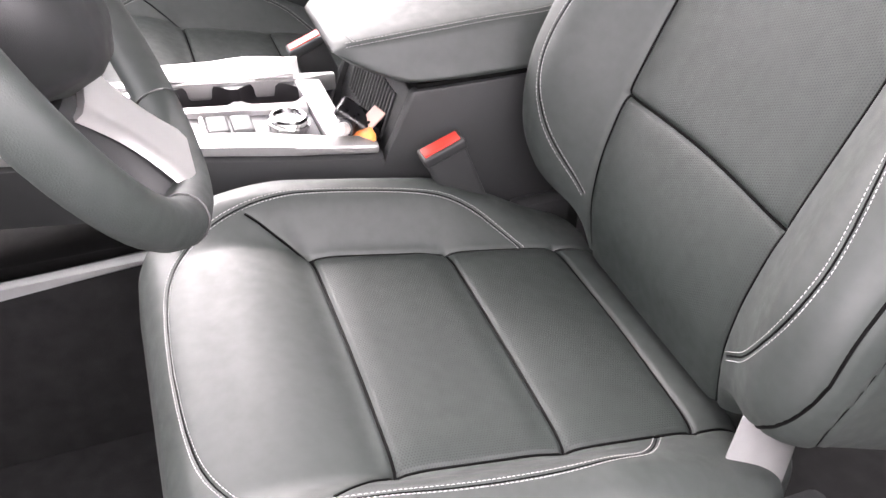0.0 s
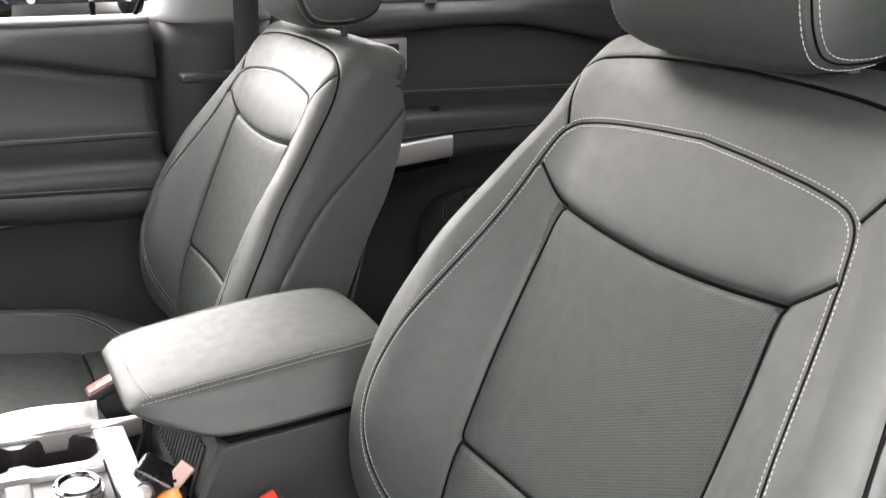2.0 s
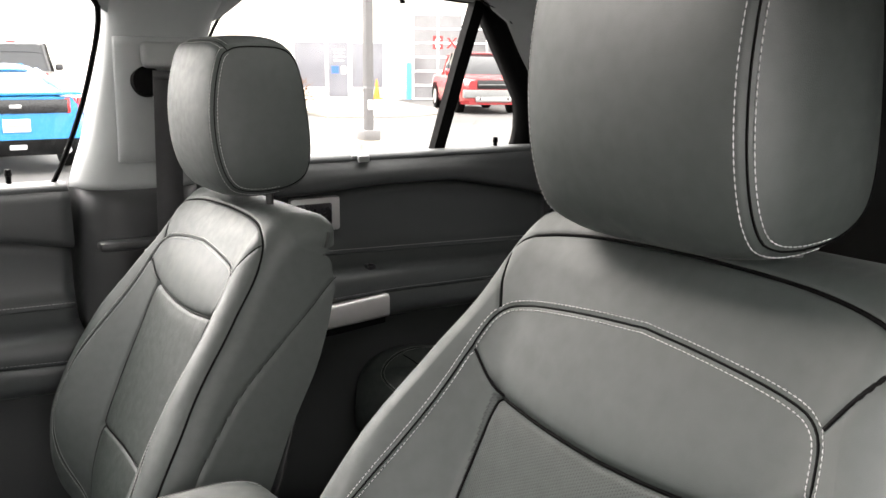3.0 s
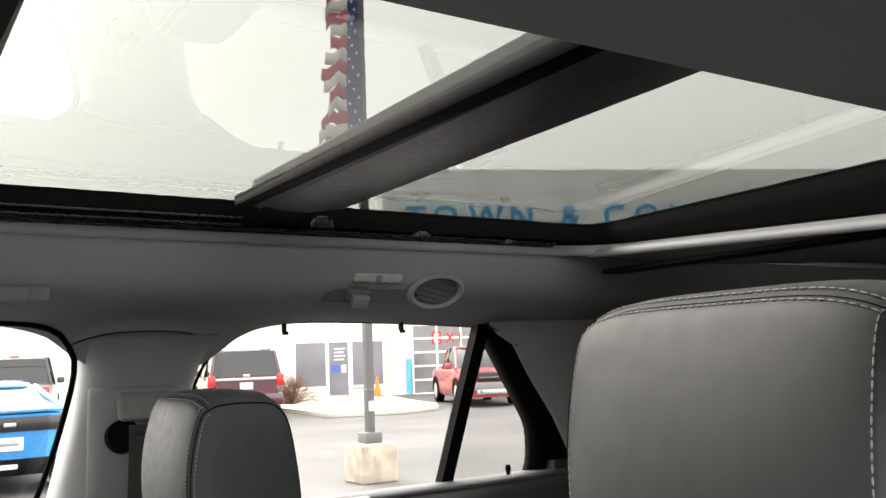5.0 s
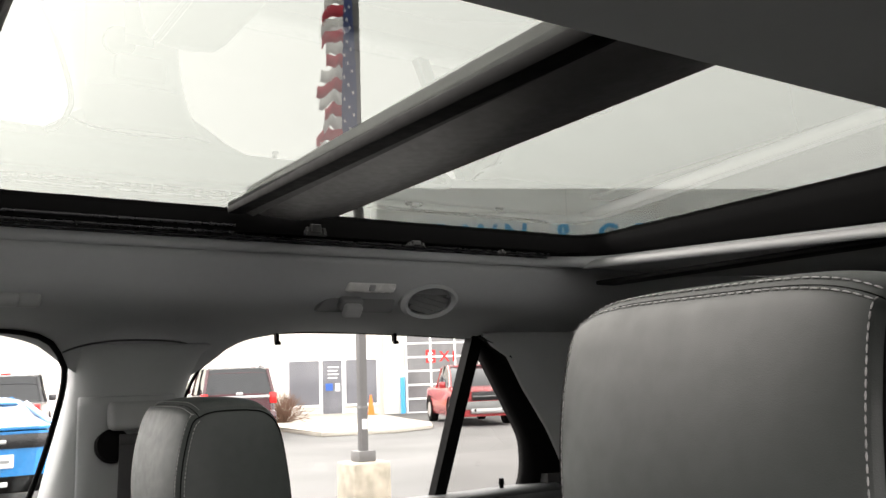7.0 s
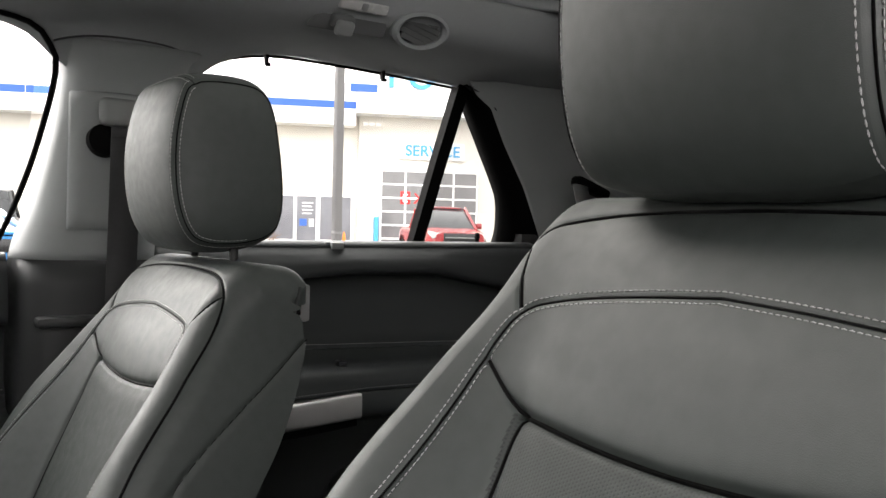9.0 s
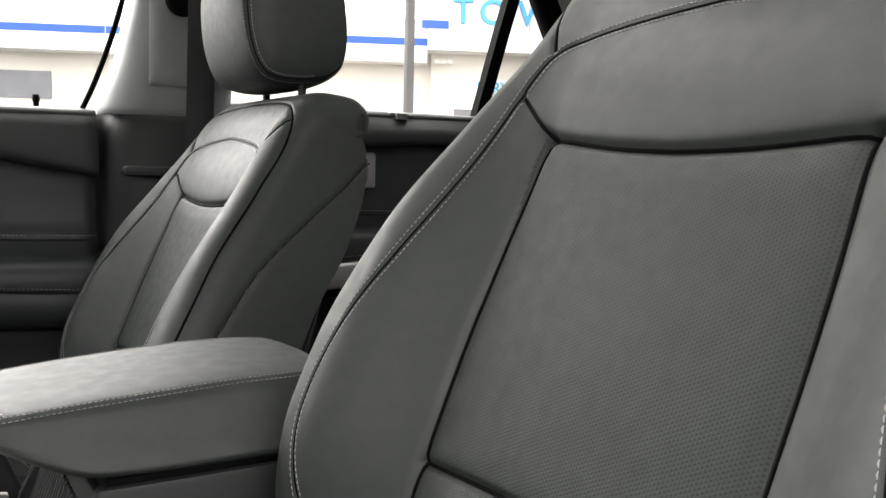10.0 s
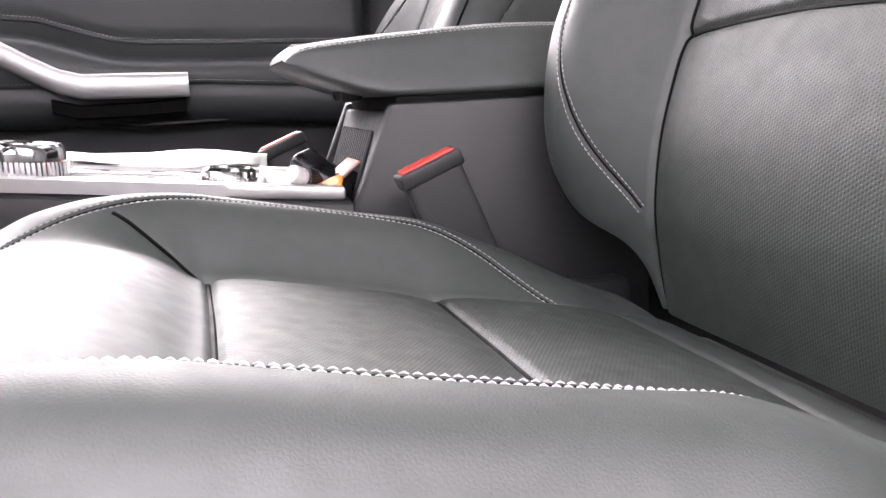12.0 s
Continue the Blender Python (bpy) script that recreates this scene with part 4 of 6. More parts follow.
part("tongue", rbox((-0.010, -0.03, -0.008), (0.016, -0.018, 0.005), 0.002), grey_part, clip)
for x in (0.57, 0.80):
    hk = thing("shade_hook", (x, 0.69, 1.536), "small black sunshade hook above the window", "hook", "sunshade hooks")
    part("arm", rbox((-0.0025, -0.004, -0.003), (0.0025, 0.008, 0.012), 0.001), matte_black, hk)
    part("tip", rbox((-0.005, -0.006, -0.008), (0.005, 0.0, -0.002), 0.001), matte_black, hk)

# ---- pillars ----
bp = thing("pillar_trim", (0.31, 0.74, FLOOR), "grey over black centre pillar trim with a belt slot", "pillar trim")
def pillar(z0, z1, n, mat, nm, lab, xf, xr, yc):
    rows = []
    for z in lin(z0, z1, n):
        a, b = xf(z), xr(z)
        y = yc(z)
        rows.append([(a + (b - a) * f - 0.31, y + 0.055 * abs(2 * f - 1) ** 3.5 - 0.74 + (0.035 if k in (0, 16) else 0), z - FLOOR) for k, f in enumerate(lin(0, 1, 17))])
    return sheet(rows, mat, nm, bp, lab, thick=0.004)
XF = lambda z: float(curve([0.4, 1.0, 1.20, 1.30, 1.43, 1.49, 1.52, 1.545], [0.19, 0.190, 0.196, 0.222, 0.243, 0.247, 0.238, 0.20], z))
XR = lambda z: float(curve([0.4, 1.0, 1.20, 1.30, 1.43, 1.49, 1.52, 1.545], [0.43, 0.42, 0.415, 0.418, 0.425, 0.44, 0.462, 0.53], z))
pillar(1.20, 1.530, 26, pillar_plastic, "upper_trim", "light grey upper pillar trim", XF, XR, lambda z: 0.715 - (z - 1.2) * 0.17)
pillar(FLOOR, 1.207, 16, plastic, "lower_trim", "black lower pillar trim", XF, XR, lambda z: 0.722)
part("grip_lip", rbox((-0.095, -0.055, 0.63), (0.03, -0.02, 0.646), 0.006), plastic, bp)
def pillar_y(x, z):
    return 0.715 - (z - 1.2) * 0.17 + 0.055 * abs(2 * (x - XF(z)) / (XR(z) - XF(z)) - 1) ** 3.5
sheet([[(x - 0.31, pillar_y(x, z) - 0.74 - (0.0065 if 0 < i < 9 and 0 < k < 13 else -0.002), z - FLOOR) for i, x in enumerate((0.258, 0.261, 0.275, 0.29, 0.31, 0.33, 0.35, 0.37, 0.394, 0.397))] for k, z in enumerate([1.246, 1.25] + lin(1.27, 1.44, 10) + [1.452, 1.455])], pillar_plastic, "belt_plate", bp, "raised grey belt height plate", thick=0.002)
o2 = part("slot", cyl((-0.006, -0.002, -0.014), (-0.006, -0.013, -0.014), 0.026, 0.024, 28), matte_black, bp, "black belt slot")
o2.matrix_local = pose(0.000, -0.055, 0.925, -9.5, 0, 0)
o3 = part("belt_guide", rbox((-0.016, -0.026, -0.024), (0.066, -0.004, 0.020), 0.0105, 5), grey_part, bp, "grey belt guide cap")
o3.matrix_local = pose(0.0, -0.055, 0.955, -9.5, 0, 0)
belt = thing("seat_belt", (0.325, 0.655, FLOOR), "black front passenger seat belt hanging from its guide", "seat belt")
sheet([[(dx + 0.02 * (1.39 - z) * -0.6, -0.020 - 0.0 * z + (0.045 * max(0, 1.39 - z) ** 1.0), z - FLOOR) for dx in (-0.022, 0.0, 0.022)] for z in lin(1.395, 0.60, 14)], webbing, "strap", belt, "black webbing strap", thick=0.0015)
sheet([[(-0.022 + dx, -0.020, z - FLOOR) for dx in (0.0, 0.022, 0.044)] for z in lin(1.40, 1.385, 2)], webbing, "loop", belt, "", thick=0.0015)
part("tongue", rbox((-0.05, -0.01, 0.595), (0.0, 0.0, 0.64), 0.006), chrome, belt, "metal belt tongue")

seam_pts = [(0.228, 1.519), (0.245, 1.526), (0.280, 1.5345), (0.332, 1.537), (0.392, 1.535), (0.418, 1.527)]
o = tube([(x, 0.664, z) for x, z in dense(seam_pts, 0.01)], 0.0016, dark_piping, "trim_seam", None, "", seg=6)
tagged(o, "dark joint between pillar trim and headliner", "trim joint", kind="structure")

# rear quarter: divider bar, black frame of the fixed pane and grey pillar trim
dv = loft([[(x + a - 0.0, WIN_Y(z) + b - 0.01, z) for a, b in ((-0.014, -0.012), (0.014, -0.012), (0.014, 0.012), (-0.014, 0.012))] for x, z in ((0.985, 1.20), (0.984, 1.40), (0.986, 1.548))], matte_black, "window_bar", angle=30)
tagged(dv, "black upright bar between the rear panes", "window bar", kind="structure")
GLASS_EDGE = [(1.208, 1.20), (1.212, 1.235), (1.208, 1.265), (1.186, 1.322), (1.165, 1.35), (1.078, 1.443), (1.0, 1.527), (0.985, 1.545)]
TRIM_EDGE = [(1.335, 1.20), (1.312, 1.235), (1.285, 1.265), (1.232, 1.325), (1.208, 1.352), (1.112, 1.442), (1.052, 1.506), (0.985, 1.535)]
rows = []
for (x, z), (x2, z2) in zip(dense(GLASS_EDGE, 0.02), np.stack([np.interp(np.linspace(0, 1, len(dense(GLASS_EDGE, 0.02))), np.linspace(0, 1, len(dense(TRIM_EDGE, 0.02))), dense(TRIM_EDGE, 0.02)[:, k]) for k in (0, 1)], 1)):
    y, y2 = WIN_Y(z), WIN_Y(z2) - 0.055
    rows.append([(x - 0.002, y + 0.012, z), (x, y - 0.006, z), (x + (x2 - x) * 0.25, y * 0.6 + y2 * 0.4 - 0.006, z + (z2 - z) * 0.25), (x + (x2 - x) * 0.35, y * 0.5 + y2 * 0.5 + 0.004, z + (z2 - z) * 0.35), (x + (x2 - x) * 0.9, y2 + 0.006, z + (z2 - z) * 0.9), (x2, y2, z2), (x2 + 0.004, y2 + 0.02, z2)])
o = sheet(rows, matte_black, "window_surround", thick=0.005)
tagged(o, "black surround of the quarter window", "window surround", kind="structure")
rows = []
for z in lin(1.02, 1.545, 26):
    xa = float(np.interp(z, [p[1] for p in [(1.40, 1.0)] + TRIM_EDGE], [p[0] for p in [(1.40, 1.0)] + TRIM_EDGE])) - 0.004
    y = WIN_Y(max(z, 1.2)) - 0.053
    rows.append([(xa + d, y - 0.030 * min(1, d / 0.045) - (0.02 * (d > 0.2)), z) for d in (-0.006, 0.0, 0.012, 0.03, 0.045, 0.12, 0.25, 0.50, 0.9)])
o = sheet(rows, pillar_plastic, "wall_rear_quarter", thick=0.005)
tagged(o, "light grey rear pillar trim", "pillar trim", kind="structure")
qb = thing("rear_seat_belt", (1.27, 0.66, 1.20), "grey rear belt running from a black slot in the pillar", "seat belt")
part("slot", rbox((-0.055, -0.012, 0.150), (0.045, 0.02, 0.172), 0.008, 3, m=Matrix.Rotation(radians(18), 4, "Y")), matte_black, qb, "black belt slot")
sheet([[(dx - 0.02 * f, -0.008 - 0.16 * f, 0.16 - 0.42 * f) for dx in (-0.02, 0.022)] for f in lin(0, 1, 6)], grey_webbing, "strap", qb, "grey webbing strap", thick=0.002)

# fittings on the roof rail: lamp, coat hook, air vent, grab handle
vent_grey = material("dark_grey_vent_plastic", (0.11, 0.113, 0.113), 0.55, vary=0.06)
lamp = thing("reading_lamp", (0.657, 0.520, 1.612), "rear reading lamp with a clear lens", "reading lamp")
RT = pose(0, 0, 0, 38, 0, 0)
part("lens", rbox((-0.045, -0.006, -0.010), (0.045, 0.006, 0.010), 0.005, 3, m=RT), milky_lens, lamp, "milky lamp lens")
part("switch", rbox((-0.006, -0.0075, -0.006), (0.007, 0.0, 0.007), 0.003, 2, m=RT), grey_part, lamp, "grey lamp switch")
# flat bezel in darker grey stands in for the recess's shading
part("bezel", prism([(-0.084, -0.052), (-0.050, 0.014), (0.052, 0.016), (0.058, -0.052)], "y", 0.0, 0.012, 0.005), vent_grey, lamp, "grey lamp bezel, darkened for the shaded recess").data.transform(RT)
hook = thing("coat_hook", (0.628, 0.537, 1.587), "folding grey coat hook below the lamp", "coat hook")
part("pivot", rbox((-0.020, -0.010, -0.011), (0.020, 0.008, 0.011), 0.006, 3, m=RT), vent_grey, hook)
part("flap", rbox((-0.015, -0.021, -0.018), (0.016, -0.008, 0.006), 0.005, 3, m=RT), grey_part, hook, "grey flap")
vent = thing("roof_vent", (0.775, 0.535, 1.593), "round grey roof air vent with turned louvres", "air vent")
def ring(r0, r1, y0, y1, n=40):
    bm = bmesh.new()
    sec = [(r0, y0), (r0, y1), ((r0 + r1) / 2, y1 - 0.004), (r1, y1), (r1, y0)]
    rw = [[bm.verts.new((r * math.cos(2 * math.pi * k / n) * 1.0, y, r * 0.62 * math.sin(2 * math.pi * k / n))) for r, y in sec] for k in range(n)]
    for k in range(n):
        a, b = rw[k], rw[(k + 1) % n]
        for j in range(4):
            bm.faces.new((a[j], a[j + 1], b[j + 1], b[j]))
    bmesh.ops.transform(bm, matrix=RT, verts=bm.verts)
    return bm
part("bezel", ring(0.042, 0.056, 0.01, -0.006), headliner_cloth, vent, "grey vent bezel")
bm = cyl((0, 0.004, 0), (0, 0.010, 0), 0.045)
bmesh.ops.scale(bm, vec=(1, 1, 0.62), verts=bm.verts)
bmesh.ops.transform(bm, matrix=RT, verts=bm.verts)
part("throat", bm, matte_black, vent, "dark vent throat")
for k in range(5):
    z = -0.019 + 0.0095 * k
    w = 0.041 * math.sqrt(max(0.05, 1 - (z / 0.0275) ** 2))
    part("louvre", rbox((-w, -0.002, z - 0.0051), (w, 0.002, z + 0.0051), 0.0012, 1, m=RT @ pose(0, 0, 0, 0, 14, 0)), vent_grey, vent)
grab = thing("grab_handle", (0.10, 0.555, 1.592), "grey fold-up grab handle in a recess", "grab handle")
part("grip", rbox((-0.10, -0.018, -0.014), (0.055, 0.004, 0.012), 0.010, 3, m=RT), grey_part, grab, "grey grip")
part("foot", rbox((0.045, -0.014, -0.016), (0.080, 0.010, 0.018), 0.008, 3, m=RT), grey_part, grab)
part("foot", rbox((-0.13, -0.014, -0.016), (-0.095, 0.010, 0.018), 0.008, 3, m=RT), grey_part, grab)

# ---- centre console ----
con = thing("centre_console", (-0.2, -0.02, FLOOR), "black centre console with silver trim and a padded armrest lid", "console")
cx, cy, cz = con.matrix_world.translation
R = lambda x, y, z: (x - cx, y - cy, z - cz)
def cprism(pts, z0, z1, bevel, mat, nm, lab="", parent=None):
    return part(nm, prism([(x - cx, y - cy) for x, y in pts], "z", z0 - cz, z1 - cz, bevel), mat, parent or con, lab)
# side walls
bm = prism([(x - cx, z - cz) for x, z in ((-1.2, FLOOR + 0.001), (0.265, FLOOR + 0.001), (0.265, 0.893), (0.034, 0.893), (0.002, 0.818), (-0.02, 0.74), (-0.26, 0.742), (-1.2, 0.70))], "y", -0.133 - cy, -0.118 - cy, 0.004)
part("near_wall", bm, plastic, con, "black grained console side")
bm = prism([(x - cx, z - cz) for x, z in ((-1.2, FLOOR + 0.001), (0.265, FLOOR + 0.001), (0.265, 0.893), (0.034, 0.893), (0.002, 0.818), (-0.02, 0.74), (-0.26, 0.742), (-1.2, 0.70))], "y", 0.088 - cy, 0.100 - cy, 0.004)
part("far_wall", bm, plastic, con, "black grained console side")
part("box_rear", rbox(R(0.245, -0.12, FLOOR + 0.002), R(0.265, 0.09, 0.89), 0.004), plastic, con)
# carpet-dark plate that also carries the footwell's shade on the console side
part("kick_panel", rbox(R(-1.2, -0.1385, FLOOR + 0.002), R(-0.17, -0.1345, 0.735), 0.001, 1), carpet, con, "black carpeted lower console side, dark for the footwell shade")
part("side_ledge", prism([(x - cx, z - cz) for x, z in ((-1.1, 0.690), (-0.46, 0.722), (-0.245, 0.738), (-0.235, 0.746), (-0.46, 0.738), (-1.1, 0.71))], "y", -0.140 - cy, -0.126 - cy, 0.003), grey_part, con, "grey lower trim strip")
st = []
for x, y in ((-1.1, -0.075), (-0.6, -0.080), (-0.21, -0.100), (-0.10, -0.116), (-0.002, -0.131)):
    st.append([R(x, y + a, z) for a, z in ((0.0, 0.742), (-0.004, 0.80), (-0.001, 0.813), (0.006, 0.8165), (0.03, 0.8165), (0.03, 0.742))])
loft(st, plastic, "near_upper_wall", con, "black console edge", angle=40)
part("tub_floor", rbox(R(-1.1, -0.12, 0.735), R(0.03, 0.09, 0.752), 0.002), matte_black, con)
# silver deck trim
cprism([(-1.0, -0.070), (-0.6, -0.075), (-0.21, -0.096), (-0.10, -0.112), (-0.006, -0.127), (-0.004, -0.100), (-0.060, -0.093), (-0.135, -0.068), (-0.23, -0.060), (-1.0, -0.045)], 0.8175, 0.8285, 0.003, silver, "near_trim", "satin silver deck trim")
cprism([(-1.0, 0.082), (-0.008, 0.081), (-0.008, 0.070), (-0.055, 0.066), (-1.0, 0.060)], 0.806, 0.829, 0.003, silver, "far_trim", "satin silver deck trim")
cprism([(-1.0, 0.012), (-0.063, 0.004), (-0.063, -0.014), (-0.135, -0.012), (-1.0, -0.006)], 0.806, 0.8285, 0.003, silver, "middle_trim", "satin silver deck trim")
cprism([(-0.064, 0.067), (-0.030, 0.066), (-0.030, -0.100), (-0.058, -0.094)], 0.806, 0.8280, 0.003, silver, "cross_trim", "satin silver deck trim")
cprism([(-0.245, -0.062), (-0.135, -0.066), (-0.062, -0.092), (-0.062, -0.013), (-0.245, -0.010)], 0.806, 0.8210, 0.002, charcoal, "control_panel", "dark grey control panel")
# cup holders: one double well sunk in a plate
CUPS = (-0.185, -0.102)
def cup_half(x):
    """Half width of the double well at x along the console."""
    h = [0.042 ** 2 - (x - c) ** 2 for c in CUPS]
    return max(0.78 * math.sqrt(max(max(h), 0.0)), 0.017 if CUPS[0] < x < CUPS[1] else 0.0)
xs = [CUPS[0] - 0.042 * math.cos(math.pi * k / 24) for k in range(13)] + [CUPS[0] + 0.042 * math.sin(math.pi * k / 24) for k in range(1, 12)] + [CUPS[1] - 0.042 * math.cos(math.pi * k / 24) for k in range(1, 25)]
xs = sorted(set(round(x, 5) for x in xs))
rim = [(x, 0.036 + cup_half(x)) for x in xs] + [(x, 0.036 - cup_half(x)) for x in xs[::-1]]
bm = bmesh.new()
rings = []
for z, k in ((0.8245, 1.0), (0.8200, 0.965), (0.800, 0.94), (0.764, 0.90), (0.760, 0.82)):
    rings.append([bm.verts.new(R(-0.1435 + (x + 0.1435) * (0.5 + 0.5 * k), 0.036 + (y - 0.036) * k, z)) for x, y in rim])
for a, b in zip(rings, rings[1:]):
    for k in range(len(a)):
        bm.faces.new((a[k], a[(k + 1) % len(a)], b[(k + 1) % len(a)], b[k]))
bm.faces.new(rings[-1])
part("cup_holder", bm, satin_black, con, "dark double cup holder well", angle=50)
bm = bmesh.new()
for sy, edge_y in ((1, 0.067), (-1, 0.003)):
    up_row = [bm.verts.new(R(x, 0.036 + sy * cup_half(x), 0.8245)) for x in xs]
    out_row = [bm.verts.new(R(x, edge_y, 0.8255)) for x in xs]
    for k in range(len(xs) - 1):
        bm.faces.new((up_row[k], up_row[k + 1], out_row[k + 1], out_row[k]))
for x0, x1 in ((-0.46, xs[0]), (xs[-1], -0.060)):
    bm.faces.new([bm.verts.new(R(x, y, 0.825)) for x, y in ((x0, 0.003), (x1, 0.003), (x1, 0.067), (x0, 0.067))])
part("cup_plate", bm, charcoal, con, "charcoal plate round the cup holders")
for x, da in ((CUPS[0], 20), (CUPS[0], 200), (CUPS[1], -25), (CUPS[1], 205)):
    part("cup_finger", rbox((-0.004, -0.002, -0.010), (0.004, 0.002, 0.006), 0.001, 2, m=Matrix.Translation(R(x + 0.036 * math.cos(radians(da)), 0.036 + 0.027 * math.sin(radians(da)), 0.800)) @ Matrix.Rotation(radians(da + 90), 4, "Z")), grey_part, con, "grey cup gripper")
# buttons, drive mode dial, gear dial
for x in (-0.176, -0.148):
    part("button", rbox(R(x - 0.0125, -0.058, 0.818), R(x + 0.0125, -0.018, 0.8265), 0.003, 3), charcoal, con, "charcoal push button")
    part("mark", rbox(R(x - 0.003, -0.041, 0.8264), R(x + 0.003, -0.035, 0.8269), 0.0), paper, con, "small white mark")
part("button_face", rbox(R(-0.196, -0.060, 0.816), R(-0.190, -0.016, 0.826), 0.002), silver, con, "silver button edge")
def dial(x, y, z, r, h, nm, lab):
    d = part(nm, cyl(R(x, y, z), R(x, y, z + h * 0.55), r, r * 0.98, 48, bevel=0.002), silver, con, lab)
    n = 56
    bm = bmesh.new()
    for k in range(n):
        a = 2 * math.pi * k / n
        rbox((-0.0008, -0.0006, 0), (0.0008, 0.0012, h * 0.5), 0.0, 1, bm, Matrix.Translation(R(x + r * math.cos(a), y + r * math.sin(a), z + h * 0.05)) @ Matrix.Rotation(a + math.pi / 2, 4, "Z"))
    tagged(part("knurl", bm, chrome, d, "fine chrome knurling"), kind="stuff")
    part("cap_ring", ring_flat(R(x, y, z + h * 0.55), r * 0.72, r * 0.97, h * 0.45), chrome, d, "chrome ring")
    part("cap", cyl(R(x, y, z + h * 0.5), R(x, y, z + h * 0.80), r * 0.72, r * 0.70, 40), gloss_black, d, "black dial top")
    return d
def ring_flat(c, r0, r1, h, n=48):
    bm = bmesh.new()
    sec = [(r0, 0), (r0, h * 0.8), (r0 + 0.002, h), (r1 - 0.003, h), (r1, h * 0.7), (r1, 0)]
    rw = [[bm.verts.new((c[0] + r * math.cos(2 * math.pi * k / n), c[1] + r * math.sin(2 * math.pi * k / n), c[2] + z)) for r, z in sec] for k in range(n)]
    for k in range(n):
        a, b = rw[k], rw[(k + 1) % n]
        for j in range(len(sec) - 1):
            bm.faces.new((a[j], a[j + 1], b[j + 1], b[j]))
    return bm
dial(-0.095, -0.052, 0.820, 0.0235, 0.019, "mode_dial", "knurled silver drive mode dial")
dial(-0.262, -0.035, 0.822, 0.036, 0.032, "gear_dial", "knurled silver gear dial")
# the deck climbs gently towards the dashboard
for o in con.children_recursive:
    if o.name.split(".")[0] in ("near_trim", "far_trim", "middle_trim", "cross_trim", "control_panel", "cup_holder", "cup_finger", "cup_plate", "button", "mark", "button_face", "mode_dial", "gear_dial", "knurl", "cap_ring", "cap", "near_upper_wall"):
        for vtx in o.data.vertices:
            vtx.co.z += 0.10 * max(0.0, -(vtx.co.x + cx) - 0.03)
# ribbed front of the console box
rb = part("box_front", prism([(x - cx, z - cz) for x, z in ((0.034, 0.886), (0.004, 0.80), (-0.002, 0.752), (0.02, 0.752), (0.05, 0.886))], "y", -0.119 - cy, 0.089 - cy, 0.002), plastic, con, "slanted front of the console box")
for k in range(16):
    y = -0.085 + 0.0095 * k
    part("rib", rbox((-0.0015, -0.0022, -0.030), (0.002, 0.0022, 0.030), 0.001, 1, m=Matrix.Translation(R(0.0165, y, 0.842)) @ Matrix.Rotation(radians(19), 4, "Y")), plastic, rb)
# padded lid
def lid_station(x):
    zt = float(curve([-0.045, -0.035, -0.02, 0.06, 0.16, 0.215, 0.236, 0.247], [0.934, 0.941, 0.944, 0.951, 0.956, 0.955, 0.949, 0.935], x))
    zb = float(curve([-0.045, -0.03, 0.0, 0.03, 0.06, 0.247], [0.929, 0.920, 0.908, 0.899, 0.897, 0.897], x))
    wt = float(curve([-0.045, -0.03, 0.0, 0.1, 0.19, 0.228, 0.247], [0.066, 0.078, 0.083, 0.087, 0.085, 0.074, 0.050], x))
    wb = float(curve([-0.045, -0.03, 0.0, 0.04, 0.1, 0.20, 0.232, 0.247], [0.067, 0.082, 0.098, 0.112, 0.116, 0.114, 0.100, 0.078], x))
    c = -0.0155
    out = []
    for f in lin(-1, 1, 17):
        out.append((x, c + wt * f, zt + 0.004 * (1 - f * f) - 0.003 * abs(f) ** 8))
    for f in (0.15, 0.4, 0.7, 0.9):
        out.append((x, c + wt + (wb - wt) * f ** 1.15 + 0.002, zt - 0.003 + (zb + 0.006 - zt) * f))
    out += [(x, c + wb, zb + 0.004), (x, c + wb - 0.006, zb), (x, c - wb + 0.006, zb), (x, c - wb, zb + 0.004)]
    for f in (0.9, 0.7, 0.4, 0.15):
        out.append((x, c - wt - (wb - wt) * f ** 1.15 - 0.002, zt - 0.003 + (zb + 0.006 - zt) * f))
    return [R(*p) for p in out]
lid = loft([lid_station(x) for x in (-0.045, -0.042, -0.036, -0.026, -0.012, 0.0, 0.015, 0.03, 0.045, 0.07, 0.1, 0.14, 0.17, 0.19, 0.205, 0.218, 0.228, 0.236, 0.242, 0.247)], leather, "armrest_lid", con, "black leather armrest lid", angle=75)
def lid_top(v, s):
    v, s = np.atleast_1d(v), np.atleast_1d(s)
    out = []
    for a, x in zip(v, s):
        zt = float(curve([-0.045, -0.035, -0.02, 0.06, 0.16, 0.215, 0.236, 0.247], [0.934, 0.941, 0.944, 0.951, 0.956, 0.955, 0.949, 0.935], x))
        wt = float(curve([-0.045, -0.03, 0.0, 0.1, 0.19, 0.228, 0.247], [0.066, 0.078, 0.083, 0.087, 0.085, 0.074, 0.050], x))
        f = a / wt
        out.append(R(x, -0.0155 + a, zt + 0.004 * (1 - min(1, f * f)) - 0.003 * min(1, abs(f)) ** 8 - max(0, abs(f) - 1) * 0.03 + 0.0006))
    return np.array(out)
lines = []
for sg in (1, -1):
    base_line = [(sg * (float(curve([-0.045, -0.03, 0.0, 0.1, 0.19, 0.228, 0.247], [0.066, 0.078, 0.083, 0.087, 0.085, 0.074, 0.050], x)) - 0.001), x) for x in (-0.030, -0.01, 0.03, 0.1, 0.16, 0.20, 0.225, 0.236)]
    lines += [offset_line(base_line, 0.003), offset_line(base_line, -0.003)]
